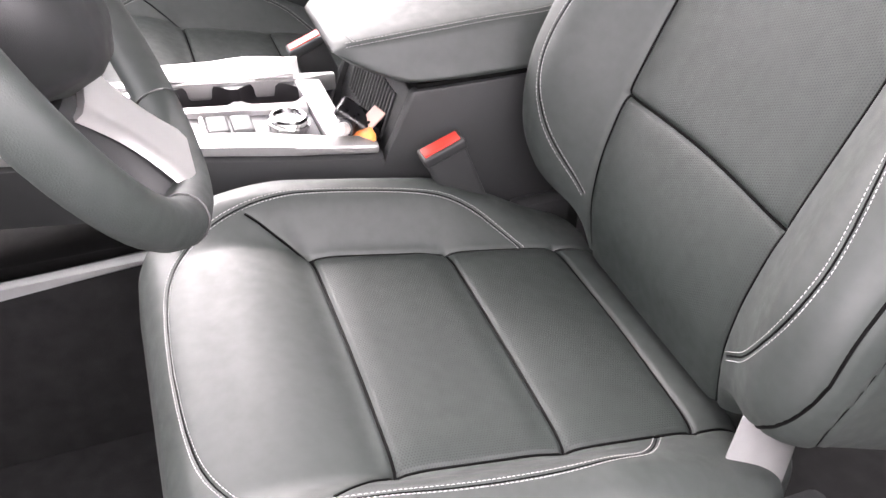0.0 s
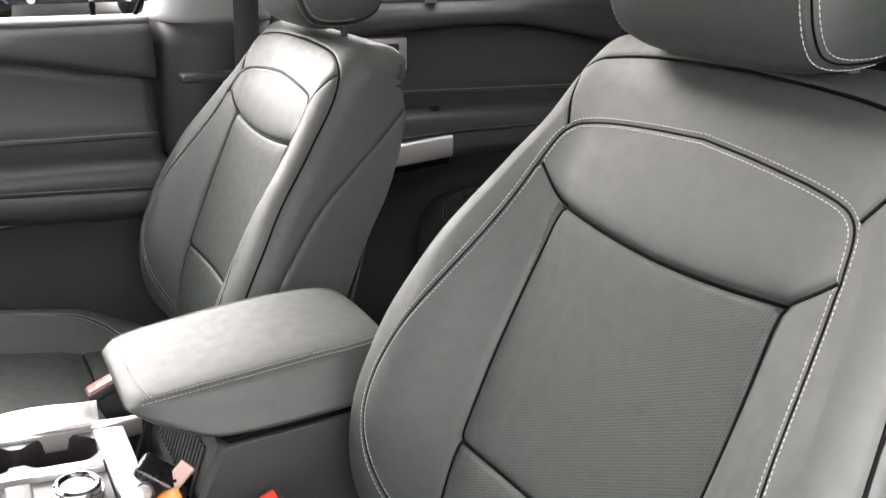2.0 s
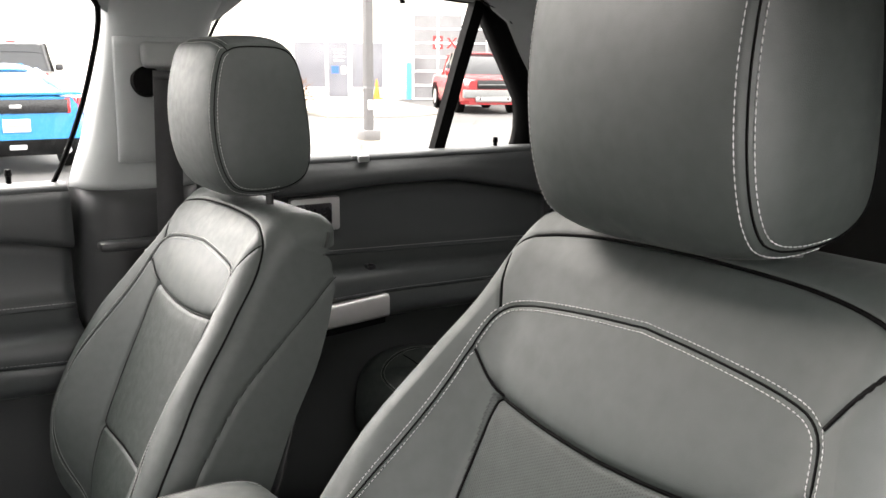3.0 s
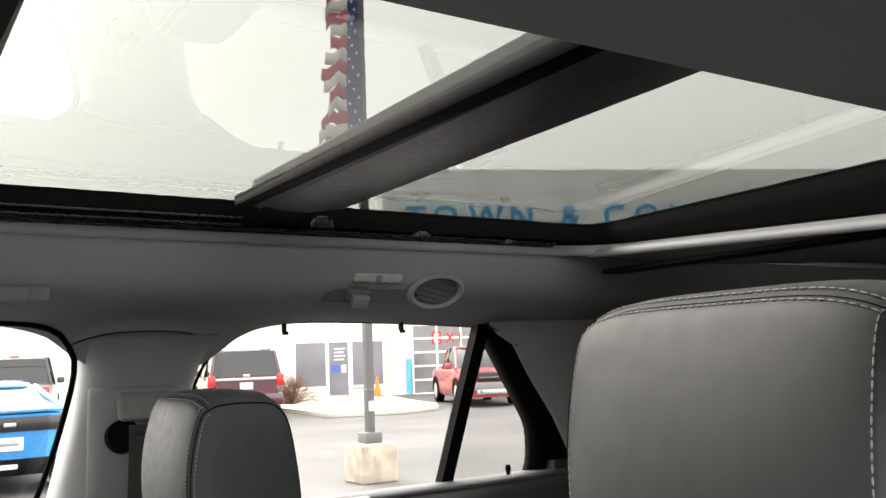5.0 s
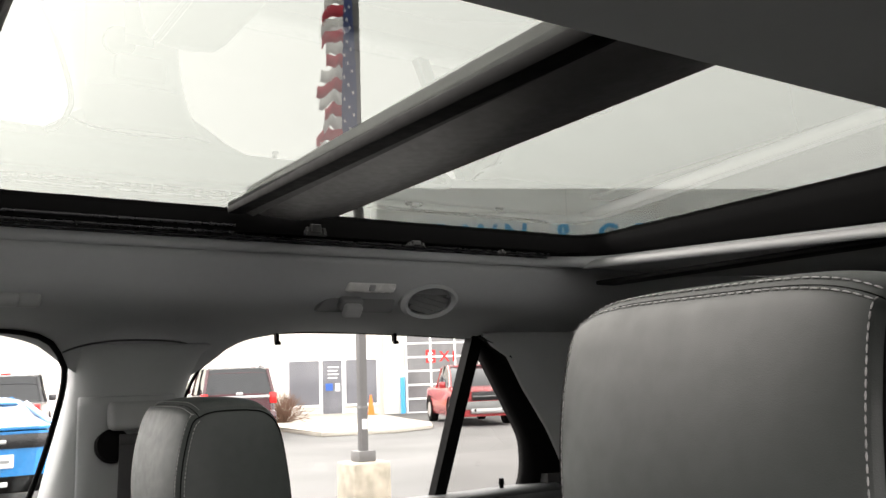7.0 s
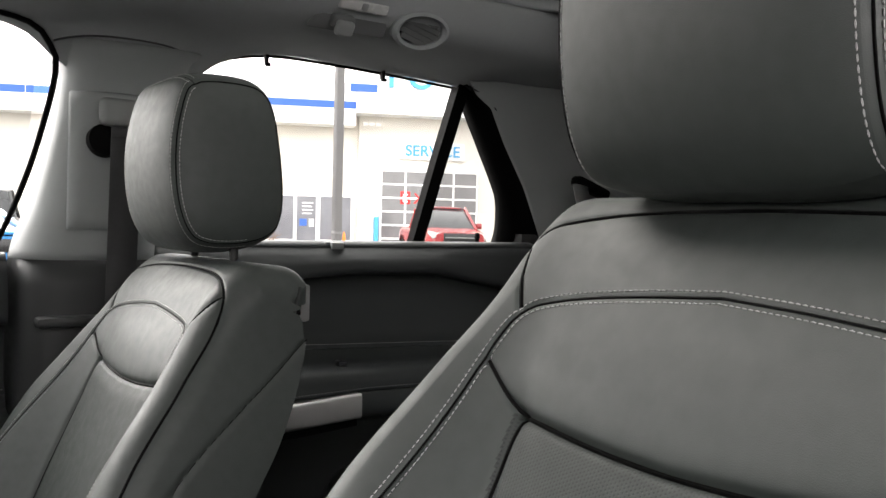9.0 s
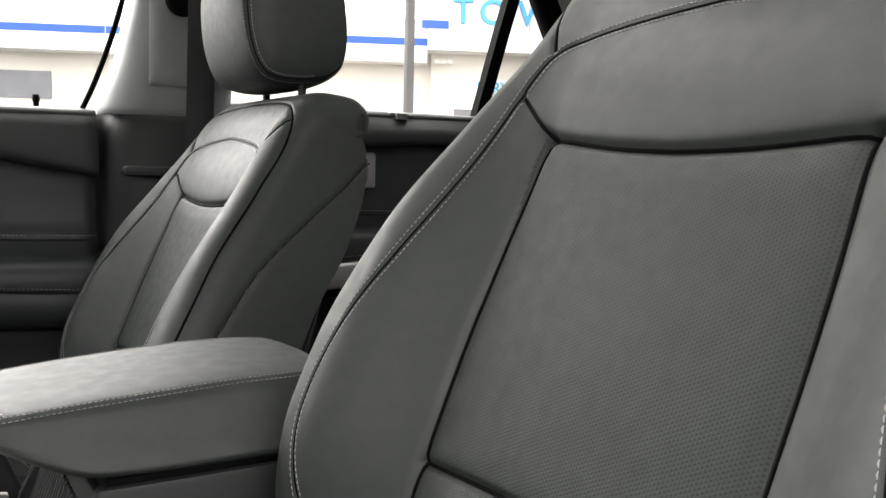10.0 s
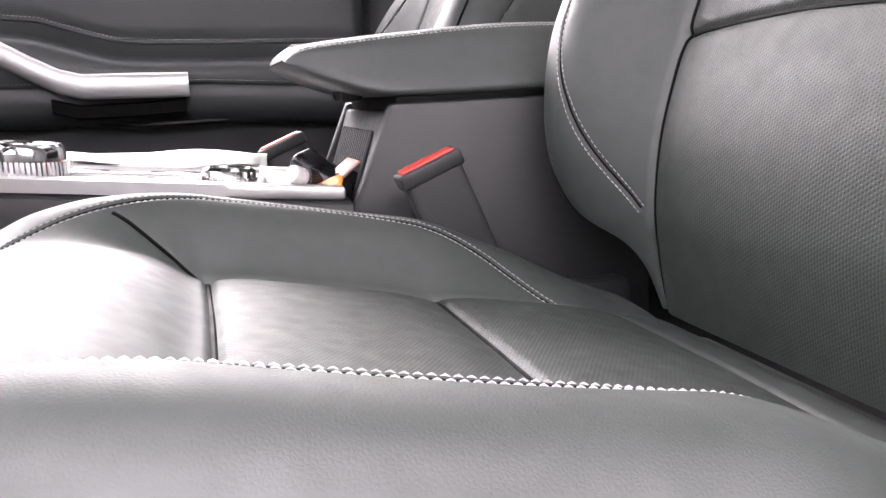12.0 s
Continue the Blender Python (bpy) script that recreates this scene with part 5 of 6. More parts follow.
front = [(v, -0.031 + 0.012 * (v / 0.08) ** 4) for v in lin(-0.074, 0.074, 9)]
lines += [front]
stitches(lid_top, lines, lid)
part("lid_latch", rbox(R(0.008, -0.040, 0.895), R(0.030, 0.010, 0.915), 0.004), gloss_black, con, "black lid latch")
# black slab in place of the shaded gap below the lid
part("lid_gap", rbox(R(0.04, -0.128, 0.880), R(0.236, 0.096, 0.8985), 0.002), matte_black, con, "black slab standing in for the shade under the lid")

# things on the console
keys = thing("key_fob", (-0.018, -0.080, 0.806), "dark car key with a white button end", "car key")
part("shell", rbox((-0.030, -0.016, -0.008), (0.030, 0.016, 0.008), 0.006, 3, m=pose(0.004, 0.012, 0.028, 10, 35, -30)), gloss_black, keys, "black key shell")
part("button_end", cyl((-0.018, -0.006, 0.028), (-0.028, -0.016, 0.034), 0.0085, 0.0078, 24, bevel=0.002), milky_lens, keys, "white round end")
part("collar", cyl((-0.008, 0.004, 0.022), (-0.019, -0.007, 0.0285), 0.0115, 0.011, 24, bevel=0.001), gloss_black, keys, "black collar")
part("key_ring", ring_flat((-0.012, 0.022, 0.030), 0.010, 0.0125, 0.002), chrome, keys, "steel key ring")
tag1 = thing("orange_tag", (-0.016, -0.096, 0.814), "crumpled orange paper tag in the console tray", "paper tag")
sheet([[(x + 0.003 * math.sin(9 * y), y * 0.020, 0.012 + 0.010 * x / 0.025 + 0.006 * math.cos(2 * y + 40 * x)) for y in lin(-1, 1, 7)] for x in lin(-0.030, 0.010, 8)], orange_paper, "tag_sheet", tag1, "", thick=0.0012)
part("tag_foot", rbox((-0.026, -0.018, -0.054), (0.008, 0.018, 0.010), 0.004), matte_black, tag1, "dark wallet below")
tag2 = thing("pink_tag", (0.002, -0.072, 0.806), "pale pinkish plastic tag leaning in the tray", "plastic tag")
part("tag_plate", rbox((-0.017, -0.011, -0.0015), (0.017, 0.011, 0.0015), 0.001, 1, m=pose(-0.004, -0.006, 0.030, 8, -35, 15)), pink_tag, tag2)
part("tag_stub", rbox((-0.01, -0.012, -0.054), (0.012, 0.012, 0.030), 0.004), matte_black, tag2)
sheet_th = thing("paper_sheet", (-0.145, 0.100, 0.829), "folded white paper lying along the console edge", "paper")
rows = []
for x in lin(-0.105, 0.090, 10):
    rows.append([(x + 0.004 * f, -0.028 + 0.034 * f, 0.0015 + 0.020 * max(0, f - 0.30) * (0.4 + 0.6 * (x + 0.105) / 0.195) + 0.0012 * math.sin(9 * f + 20 * x) + 0.10 * max(0, 0.10 - x)) for f in lin(0, 1, 9)])
sheet(rows, paper, "leaf", sheet_th, "", thick=0.001)
sheet([[(p[0] * 0.96 - 0.004, p[1] * 1.04 - 0.002, p[2] + 0.002 + 0.003 * math.sin(37 * p[0] + 50 * p[1])) for p in r] for r in rows], paper, "leaf", sheet_th, "", thick=0.001)

def buckle(at, turn, label):
    b = thing("belt_buckle", at, label, "belt buckle", "belt buckles")
    m = pose(0, 0, 0, 0, -22, 0)
    part("body", rbox((-0.024, -0.012, -0.13), (0.024, 0.012, 0.0), 0.006, 3, m=m), plastic, b, "black plastic buckle body")
    part("rim", rbox((-0.0265, -0.0135, -0.010), (0.0265, 0.0135, 0.003), 0.003, 3, m=m), plastic, b)
    part("push_button", rbox((-0.0225, -0.0095, -0.004), (0.0225, 0.0085, 0.0048), 0.0015, 2, m=m), red_plastic, b, "red release button")
    part("stalk", rbox((-0.018, -0.006, -0.34), (0.018, 0.006, -0.11), 0.004, 2, m=m), matte_black, b)
    b.matrix_world = pose(*at, 0, 0, turn)
    return b
buckle((0.050, -0.180, 0.846), 0, "black seat belt buckle with a red button beside the driver seat")
buckle((-0.034, 0.128, 0.853), 0, "black seat belt buckle with a red button beside the passenger seat")

# ---- steering wheel ----
wheel = thing("steering_wheel", (-0.307, -0.406, 1.160), "black leather steering wheel with silver spoke trim", "steering wheel")
WM = Matrix(((0.0, -0.43, -0.903, 0), (1, 0, 0, 0), (0.0, 0.903, -0.43, 0), (0, 0, 0, 1)))
wp = lambda a, r, d=0.0: WM @ Vector((r * math.sin(a), -r * math.cos(a), d))
tube([wp(2 * math.pi * k / 72, 0.178) for k in range(72)], 0.0165, leather_side, "rim", wheel, "black leather rim", seg=16, cyclic=True)
for a in (28, -28, 120, -120):
    tube([wp(radians(a), 0.178) + (0.0172 * (math.cos(t) * wp(radians(a), 1.0) + math.sin(t) * (WM @ Vector((0, 0, 1))))) for t in lin(0, 2 * math.pi, 17)], 0.0009, dark_piping, "rim_seam", wheel, "", seg=5)
rows = []
for r, d in ((0.0, -0.034), (0.03, -0.033), (0.055, -0.029), (0.070, -0.020), (0.077, -0.008), (0.078, 0.014), (0.070, 0.04)):
    rows.append([wp(2 * math.pi * k / 48, r * (1.0 + 0.16 * math.sin(2 * math.pi * k / 48) ** 4), d) for k in range(48)])
bm = bmesh.new()
vr = [[bm.verts.new(p) for p in r] for r in rows[1:]]
bm.faces.new(vr[0])
for a, b in zip(vr, vr[1:]):
    for k in range(48):
        bm.faces.new((a[k], a[(k + 1) % 48], b[(k + 1) % 48], b[k]))
part("hub_cover", bm, plastic, wheel, "black hub cover", angle=70)
def spoke(a, half_w, r0, r1, d0, d1, thick, mat, nm, lab, parent):
    """A flat spoke plate that runs out from the hub at an angle, with rounded long edges."""
    st = []
    for f in lin(0, 1, 9):
        r, d, w = r0 + (r1 - r0) * f, d0 + (d1 - d0) * f, half_w * (1.15 - 0.35 * math.sin(math.pi * f * 0.9))
        mid, side, deep = wp(a, r, d), wp(a + math.pi / 2, 1.0), WM @ Vector((0, 0, 1))
        st.append([mid + side * (w * p) + deep * (thick * q) for p, q in ((-1, 0.3), (-0.9, -0.3), (-0.6, -0.5), (0.6, -0.5), (0.9, -0.3), (1, 0.3), (0.7, 0.5), (-0.7, 0.5))])
    return loft(st, mat, nm, parent, lab, angle=60)
for a in (0, 90, -90):
    sp = spoke(radians(a), 0.026 if a else 0.046, 0.07, 0.172, 0.030, 0.006, 0.022, plastic, "spoke", "black spoke", wheel)
    if abs(a) < 80:
        spoke(radians(a), 0.042, 0.080, 0.166, 0.016, -0.008, 0.010, silver, "spoke_trim", "satin silver spoke trim", sp)
    else:
        for k in range(2):
            spoke(radians(a + (7 if k else -7)), 0.007, 0.108, 0.142, 0.012, 0.004, 0.006, gloss_black, "spoke_button", "black spoke button", sp)
part("column", cyl(WM @ Vector((0, 0, -0.02)), WM @ Vector((0, 0, 0.95)), 0.055, 0.075, 24), plastic, wheel, "black steering column")

# second row seat behind the passenger seat
front_seat("second_row_seat", (1.03, 0.56, 0.73, FLOOR), 24, (0, 0, 0), "black leather second row seat with pale stitching", with_head=False)
lap = thing("lap_belt", (0.20, -0.665, 0.60), "pale grey lap belt anchor beside the driver seat", "seat belt")
sheet([[(0.006 + dx - 0.045 * f + 0.25 * dx * f, 0.072 - 0.030 * f - 0.3 * dx, 0.180 - 0.145 * f - 0.35 * dx) for dx in (-0.026, 0.0, 0.026)] for f in lin(0, 1, 6)], grey_webbing, "strap", lap, "grey webbing", thick=0.003)
part("anchor", rbox((0.08, -0.06, -0.14), (0.16, -0.03, 0.0), 0.008), plastic, lap, "black anchor cover")

# ---- closing walls of the body, mostly out of view, some added to block light ----
lining = material("dark_grey_body_lining", (0.05, 0.05, 0.05), 0.85, vary=0.15, vscale=8, spec=0.2)
def shell(nm, lo, hi, lab):
    return tagged(part(nm, rbox(lo, hi, 0.0), lining), lab, "car body", kind="structure")
shell("wall_front", (-1.32, -0.85, FLOOR - 0.05), (-1.26, 0.86, 1.02), "dark front bulkhead")
shell("wall_dash", (-1.28, -0.84, FLOOR), (-0.74, 0.86, 1.12), "dark dashboard block")
shell("wall_rear", (2.22, -0.85, FLOOR - 0.05), (2.28, 0.86, 1.70), "dark rear wall of the cabin")
shell("wall_left", (0.46, -0.88, FLOOR - 0.05), (2.25, -0.82, 1.56), "dark left rear side")
# added blocker, out of view: cuts low light through the open door
shell("wall_left_outer", (-1.1, -1.42, 0.0), (2.3, -1.35, 1.36), "unseen dark wall added to block light from the left")
shell("wall_right_rear", (1.24, 0.80, FLOOR - 0.05), (2.25, 0.88, 1.25), "dark right rear side")
shell("door_sill", (-0.9, -0.84, FLOOR - 0.07), (0.46, -0.74, FLOOR + 0.03), "black door sill")
shell("wall_roof_left", (-0.45, -0.80, 1.50), (2.25, -0.735, 1.60), "dark left roof rail")
# out of view; added to dim the light that reaches the seat fronts
wind = mesh_ob("window_front", [(-0.64, -0.62, 1.53), (-0.64, 0.62, 1.53), (-1.24, 0.76, 1.07), (-1.24, -0.76, 1.07)], [(0, 1, 2, 3)], windscreen_glass, None, "", False)
tagged(wind, "unseen sloping windscreen, tinted to dim light from the front", "windscreen", kind="structure")
for sy, nm in ((-1, "wall_pillar_left"), (1, "wall_pillar_right")):
    o = loft([[(x + a, sy * y + b, z) for a, b in ((-0.04, -0.03), (0.04, -0.03), (0.04, 0.03), (-0.04, 0.03))] for x, y, z in ((-0.60, 0.68, 1.53), (-1.24, 0.80, 1.04))], lining, nm)
    tagged(o, "dark sloping windscreen pillar", "car body", kind="structure")
# unseen header, lining and rail, added to keep front light off the seats
shell("wall_header", (-0.66, -0.74, 1.50), (-0.56, 0.74, 1.62), "unseen dark windscreen header, placed to limit front light")
shell("wall_roof_head", (-0.58, -0.76, 1.605), (-0.41, 0.76, 1.64), "unseen plain roof lining behind the windscreen, placed to block light")
shell("wall_rail_front", (-0.62, 0.62, 1.535), (-0.44, 0.78, 1.62), "unseen dark front roof rail, placed to block light on the cushion")
for nm, lo, hi in (("wall_roof_rear", (1.095, -0.76, 1.664), (2.28, 0.74, 1.692)), ("wall_roof_front", (-0.60, -0.76, 1.709), (-0.004, 0.74, 1.74)), ("wall_roof_near", (-0.004, -0.76, 1.709), (1.09, -0.445, 1.74)), ("wall_roof_far", (-0.004, 0.50, 1.664), (1.09, 0.74, 1.692))):
    shell(nm, lo, hi, "plain roof skin round the glass")

# ---- outside: ground, building, pole with flag, parked vehicles ----
asphalt = material("grey_asphalt", (0.115, 0.112, 0.110), 0.9, vary=0.25, vscale=0.35, bump=0.5, bscale=60, spec=0.3)
concrete = material("pale_concrete", (0.42, 0.39, 0.34), 0.9, vary=0.2, vscale=0.8, bump=0.4, bscale=40)
stained = material("stained_concrete", (0.34, 0.30, 0.24), 0.9, vary=0.45, vscale=5, bump=0.5, bscale=60)
white_brick = material("white_painted_brick", (0.70, 0.67, 0.61), 0.8, vary=0.06, vscale=0.5)
white_panel = material("white_facade_panel", (0.80, 0.80, 0.79), 0.5, vary=0.03, vscale=0.4)
grey_panel = material("pale_grey_facade_panel", (0.84, 0.85, 0.84), 0.5, vary=0.04, vscale=0.4)
blue_sign = material("blue_sign_plastic", (0.02, 0.10, 0.42), 0.4, vary=0.05)
sky_sign = material("light_blue_sign_plastic", (0.06, 0.34, 0.62), 0.4, vary=0.05)
dark_pane = material("dark_window_glass", (0.162, 0.162, 0.182), 0.08, vary=0.2, vscale=1.2)
garage_pane = material("bright_garage_glass", (0.170, 0.165, 0.170), 0.08, vary=0.2, vscale=1.2)
post_paint = material("grey_painted_steel", (0.11, 0.105, 0.105), 0.55, vary=0.12, vscale=3)
red_paint = material("red_car_paint", (0.30, 0.014, 0.018), 0.25, vary=0.04, coat=0.6)
blue_paint = material("bright_blue_car_paint", (0.004, 0.16, 0.42), 0.25, vary=0.04, coat=0.6)
maroon_paint = material("maroon_car_paint", (0.06, 0.012, 0.018), 0.25, vary=0.04, coat=0.6)
grey_paint = material("dark_grey_car_paint", (0.035, 0.035, 0.038), 0.3, vary=0.04, coat=0.2)
car_glass = material("dark_car_glass", (0.02, 0.022, 0.025), 0.06, vary=0.1)
lens_red = material("red_lamp_lens", (0.60, 0.02, 0.02), 0.2, vary=0.1)
lens_clear = material("clear_lamp_lens", (0.6, 0.6, 0.6), 0.15, vary=0.1)
orange_plastic = material("orange_cone_plastic", (0.85, 0.18, 0.02), 0.5, vary=0.1)
flag_red = material("flag_red_cloth", (0.45, 0.03, 0.05), 0.8, vary=0.1, vscale=8)
flag_white = material("flag_white_cloth", (0.72, 0.70, 0.69), 0.8, vary=0.06, vscale=8)
flag_blue = material("flag_blue_cloth", (0.03, 0.05, 0.16), 0.8, vary=0.1, vscale=8)
twigs_mat = material("dry_brown_twigs", (0.16, 0.09, 0.06), 0.9, vary=0.3, vscale=10)

g = part("ground", rbox((-600, -600, -0.3), (600, 600, 0.0), 0.0), asphalt)
tagged(g, "worn grey asphalt parking lot", "parking lot", kind="structure")
pv = part("pavement", prism([(10.4, 20.8), (12.4, 20.2), (14.0, 20.9), (14.9, 22.4), (15.6, 25.0), (18.0, 31.5), (12.0, 36), (8.0, 38), (11.2, 27)], "z", 0.0, 0.12, 0.03), concrete)
tagged(pv, "pale concrete pavement before the entrance", "pavement", kind="structure")
for k in range(3):
    jx = 10.2 + 1.7 * k
    tagged(part("trim_joint", rbox((jx, 20.6, 0.121), (jx + 0.04, 33, 0.124), 0.0), stained), "dark joint in the pavement", "joint", kind="structure")

bld = thing("dealership_building", (19.0, 32.0, 0.0), "white painted brick dealership with blue band and sign letters", "building", turn=-24.2)
def bpart(nm, lo, hi, mat, lab="", bevel=0.0, parent=None):
    return part(nm, rbox(lo, hi, bevel), mat, parent or bld, lab)
bpart("wall", (-60, 0.0, -0.2), (-0.2, 14, 6.0), white_brick, "white brick wing")
bpart("wall", (-0.2, -0.3, -0.2), (45, 14, 6.0), white_brick, "white brick service wing")
bpart("roof", (-60, -0.4, 6.0), (45, 14.2, 6.2), white_panel, "flat roof edge")
fas = bpart("fascia", (-60, -1.2, 5.25), (-0.45, 0.1, 7.0), white_panel, "white fascia band")
for k in range(14):
    bpart("blue_band", (-59.9 + 4.25 * k, -1.215, 5.93), (-55.68 + 4.25 * k, -1.19, 6.22), blue_sign, "blue stripe panel", parent=fas)
par = bpart("parapet", (-0.45, -1.5, 5.75), (45, 1.5, 9.4), grey_panel, "tall pale sign parapet")
for k in range(11):
    bpart("panel_joint", (3.7 + 4.1 * k, -1.506, 5.76), (3.73 + 4.1 * k, -1.498, 9.4), stained, "", parent=par)
bpart("panel_joint", (-0.45, -1.506, 8.35), (45, -1.498, 8.37), stained, "", parent=par)
bpart("blue_block", (-0.72, -1.53, 6.60), (0.38, -1.45, 6.92), blue_sign, "blue stripe block", parent=par)


def letter(ch, size, m, mat, parent, nm="letter", deep=0.06):
    cu = bpy.data.curves.new(nm, "FONT")
    cu.body, cu.size, cu.extrude, cu.offset = ch, size, deep, 0.012 * size
    cu.align_x, cu.fill_mode = "CENTER", "BOTH"
    cu.materials.append(mat)
    o = new(nm, cu)
    o.parent = parent
    o.matrix_local = m
    return o


for ch, a in zip("TOWN&COU", (0.95, 2.2, 3.95, 5.5, 7.65, 9.65, 11.15, 12.65)):
    letter(ch, 1.42, pose(a, -1.56, 6.85, 90, 0, 0), sky_sign, par)
sg = bpart("sign_board", (1.55, -0.42, 4.0), (4.35, -0.31, 4.75), white_panel, "white sign board")
letter("SERVICE", 0.66, pose(2.95, -0.46, 4.15, 90, 0, 0), sky_sign, sg, "sign_text", 0.02)
for x0, x1, nm in ((-4.16, -2.86, "window"), (-1.80, -0.45, "window"), (-2.78, -1.92, "glass_door")):
    z0 = 0.45 if nm == "window" else 0.05
    w = bpart(nm, (x0, -0.06, z0), (x1, -0.01, 2.32), dark_pane, "dark window" if nm == "window" else "glazed entrance door")
    for lo, hi in (((x0 - 0.07, -0.09, z0), (x0 + 0.03, -0.02, 2.38)), ((x1 - 0.03, -0.09, z0), (x1 + 0.07, -0.02, 2.38)), ((x0, -0.088, 2.30), (x1, -0.02, 2.38)), ((x0, -0.088, z0 - 0.06), (x1, -0.02, z0 + 0.03))):
        bpart("frame_bar", lo, hi, white_panel, parent=w)
    if nm == "glass_door":
        bpart("notice", (x0 + 0.15, -0.075, 1.05), (x0 + 0.45, -0.062, 1.35), blue_sign, "blue notice", parent=w)
        bpart("notice", (x0 + 0.55, -0.075, 1.02), (x0 + 0.75, -0.062, 1.35), flag_white, "white notice", parent=w)
        for k in range(4):
            bpart("writing_bar", (x0 + 0.25, -0.075, 1.55 + 0.15 * k), (x0 + 0.65 + 0.06 * (k % 2), -0.062, 1.60 + 0.15 * k), white_panel, parent=w)
for gx in (0.72, 6.6):
    gd = bpart("garage_door", (gx, -0.37, 0.0), (gx + 4.3, -0.31, 3.5), garage_pane, "glazed sectional garage door")
    for k in range(7):
        bpart("door_rail", (gx, -0.40, 0.58 * k - 0.03 if k else 0.0), (gx + 4.3, -0.35, 0.58 * k + 0.05), white_panel, parent=gd)
    for k in range(5):
        bpart("door_stile", (gx + 1.05 * k, -0.402, 0.0), (gx + 1.05 * k + 0.08, -0.352, 3.5), white_panel, parent=gd)
    if gx < 1:
        bpart("red_panel", (1.60, -0.385, 2.08), (2.02, -0.372, 2.62), lens_red, "red lettered panel", parent=gd)
        letter("E", 0.5, pose(1.80, -0.40, 2.16, 90, 0, 0), white_panel, gd, "sign_text", 0.005)
        letter("I", 0.62, pose(2.80, -0.40, 2.12, 90, 0, 0), lens_red, gd, "sign_text", 0.005)
        letter("X", 0.62, pose(2.40, -0.40, 2.12, 90, 0, 0), lens_red, gd, "sign_text", 0.005)
        bpart("blue_post", (0.48, -0.55, 0.0), (0.66, -0.34, 1.5), sky_sign, "blue corner guard")
bpart("window", (-19.5, -0.06, 3.4), (-15.6, -0.01, 4.5), dark_pane, "high dark window")
for k in range(3):
    bpart("soffit_lamp", (-0.1 + 0.28 * k, -0.9, 5.30), (0.08 + 0.28 * k, -0.7, 5.42), white_panel, "white flood lamp")

pole = thing("flag_pole", (5.30, 9.10, 0.0), "square grey steel pole on a stained concrete base", "pole")
part("footing", rbox((-0.25, -0.25, 0.0), (0.25, 0.25, 0.47), 0.03, 3), stained, pole, "stained square concrete footing")
part("base_plate", rbox((-0.115, -0.115, 0.468), (0.115, 0.115, 0.60), 0.012), post_paint, pole, "grey base cover")
part("shaft", rbox((-0.05, -0.05, 0.58), (0.05, 0.05, 10.0), 0.008), post_paint, pole, "square grey shaft")
part("notice", rbox((-0.035, -0.056, 0.86), (0.035, -0.050, 0.98), 0.002), flag_white, pole, "small white label")
part("band", rbox((-0.054, -0.054, 1.10), (0.054, 0.054, 1.14), 0.004), post_paint, pole)

flag = thing("flag", (5.24, 9.03, 4.1), "limp striped flag with white stars on blue, hung on the pole", "flag")
def fold(u, z):
    """Folds of the hanging cloth: u from the pole outwards, z up."""
    return (-u * (0.92 + 0.10 * math.sin(2.1 * z + 1)) , -0.05 * math.sin(16 * u + 1.7 * z) - 0.02, z + 0.10 * math.sin(5 * u) - 0.25 * u)
for k in range(14):
    z0 = 0.02 + 0.165 * k
    wide = 0.52 + 0.06 * math.sin(1.3 * k)
    sheet([[fold(0.17 + (wide - 0.17) * f, z0 + 0.165 * h + 0.05 * math.sin(9 * f + 0.7 * k) * f) for f in lin(0, 1, 12)] for h in (0.0, 0.5, 1.0)], flag_red if k % 2 == 0 else flag_white, "stripe", flag, "", thick=0.003)
sheet([[fold(0.19 * f, z) for f in lin(0, 1, 7)] for z in lin(0.0, 2.35, 20)], flag_blue, "canton", flag, "dark blue field", thick=0.003)
for k in range(22):
    u, z = (0.05, 0.10, 0.15)[k % 3], 0.12 + 0.10 * k
    cpt = Vector(fold(u, z)) + Vector((0, -0.012, 0))
    bm = bmesh.new()
    vs = [bm.verts.new(cpt + Vector((0.026 * (1 if j % 2 == 0 else 0.42) * math.sin(j * math.pi / 5), -0.0 * j, 0.034 * (1 if j % 2 == 0 else 0.42) * math.cos(j * math.pi / 5)))) for j in range(10)]
    f = bm.faces.new(vs)
    ext = bmesh.ops.extrude_face_region(bm, geom=[f])
    bmesh.ops.translate(bm, vec=(0, 0.004, 0), verts=[v for v in ext["geom"] if isinstance(v, bmesh.types.BMVert)])
    part("star", bm, flag_white, flag, "", smooth=False)

cone = thing("traffic_cone", (16.6, 29.2, 0.12), "orange traffic cone on the pavement", "traffic cone")
part("foot", rbox((-0.18, -0.18, 0.0), (0.18, 0.18, 0.04), 0.01), orange_plastic, cone)
part("body", cyl((0, 0, 0.03), (0, 0, 0.75), 0.14, 0.03, 20), orange_plastic, cone)


def bush(at, r, label):
    b = thing("bush", at, label, "bush", "bare bushes")
    rg = random.Random(int(at[0] * 10))
    bm = bmesh.new()
    for _ in range(220):
        a, t = rg.uniform(0, 6.28), rg.uniform(0.1, 1.2)
        d = Vector((math.cos(a) * math.sin(t), math.sin(a) * math.sin(t), math.cos(t) * 1.1))
        p = Vector((0, 0, 0))
        for _ in range(3):
            q = p + d * r * rg.uniform(0.25, 0.45)
            cyl(p, q, 0.010, 0.006, 4, bm)
            p, d = q, (d + Vector([rg.uniform(-0.5, 0.5) for _ in range(3)])).normalized()
    tagged(part("twigs", bm, twigs_mat, b, "bare brown twigs"), kind="stuff")
bush((12.3, 27.6, 0.0), 1.0, "bare brown bush beside the pavement")
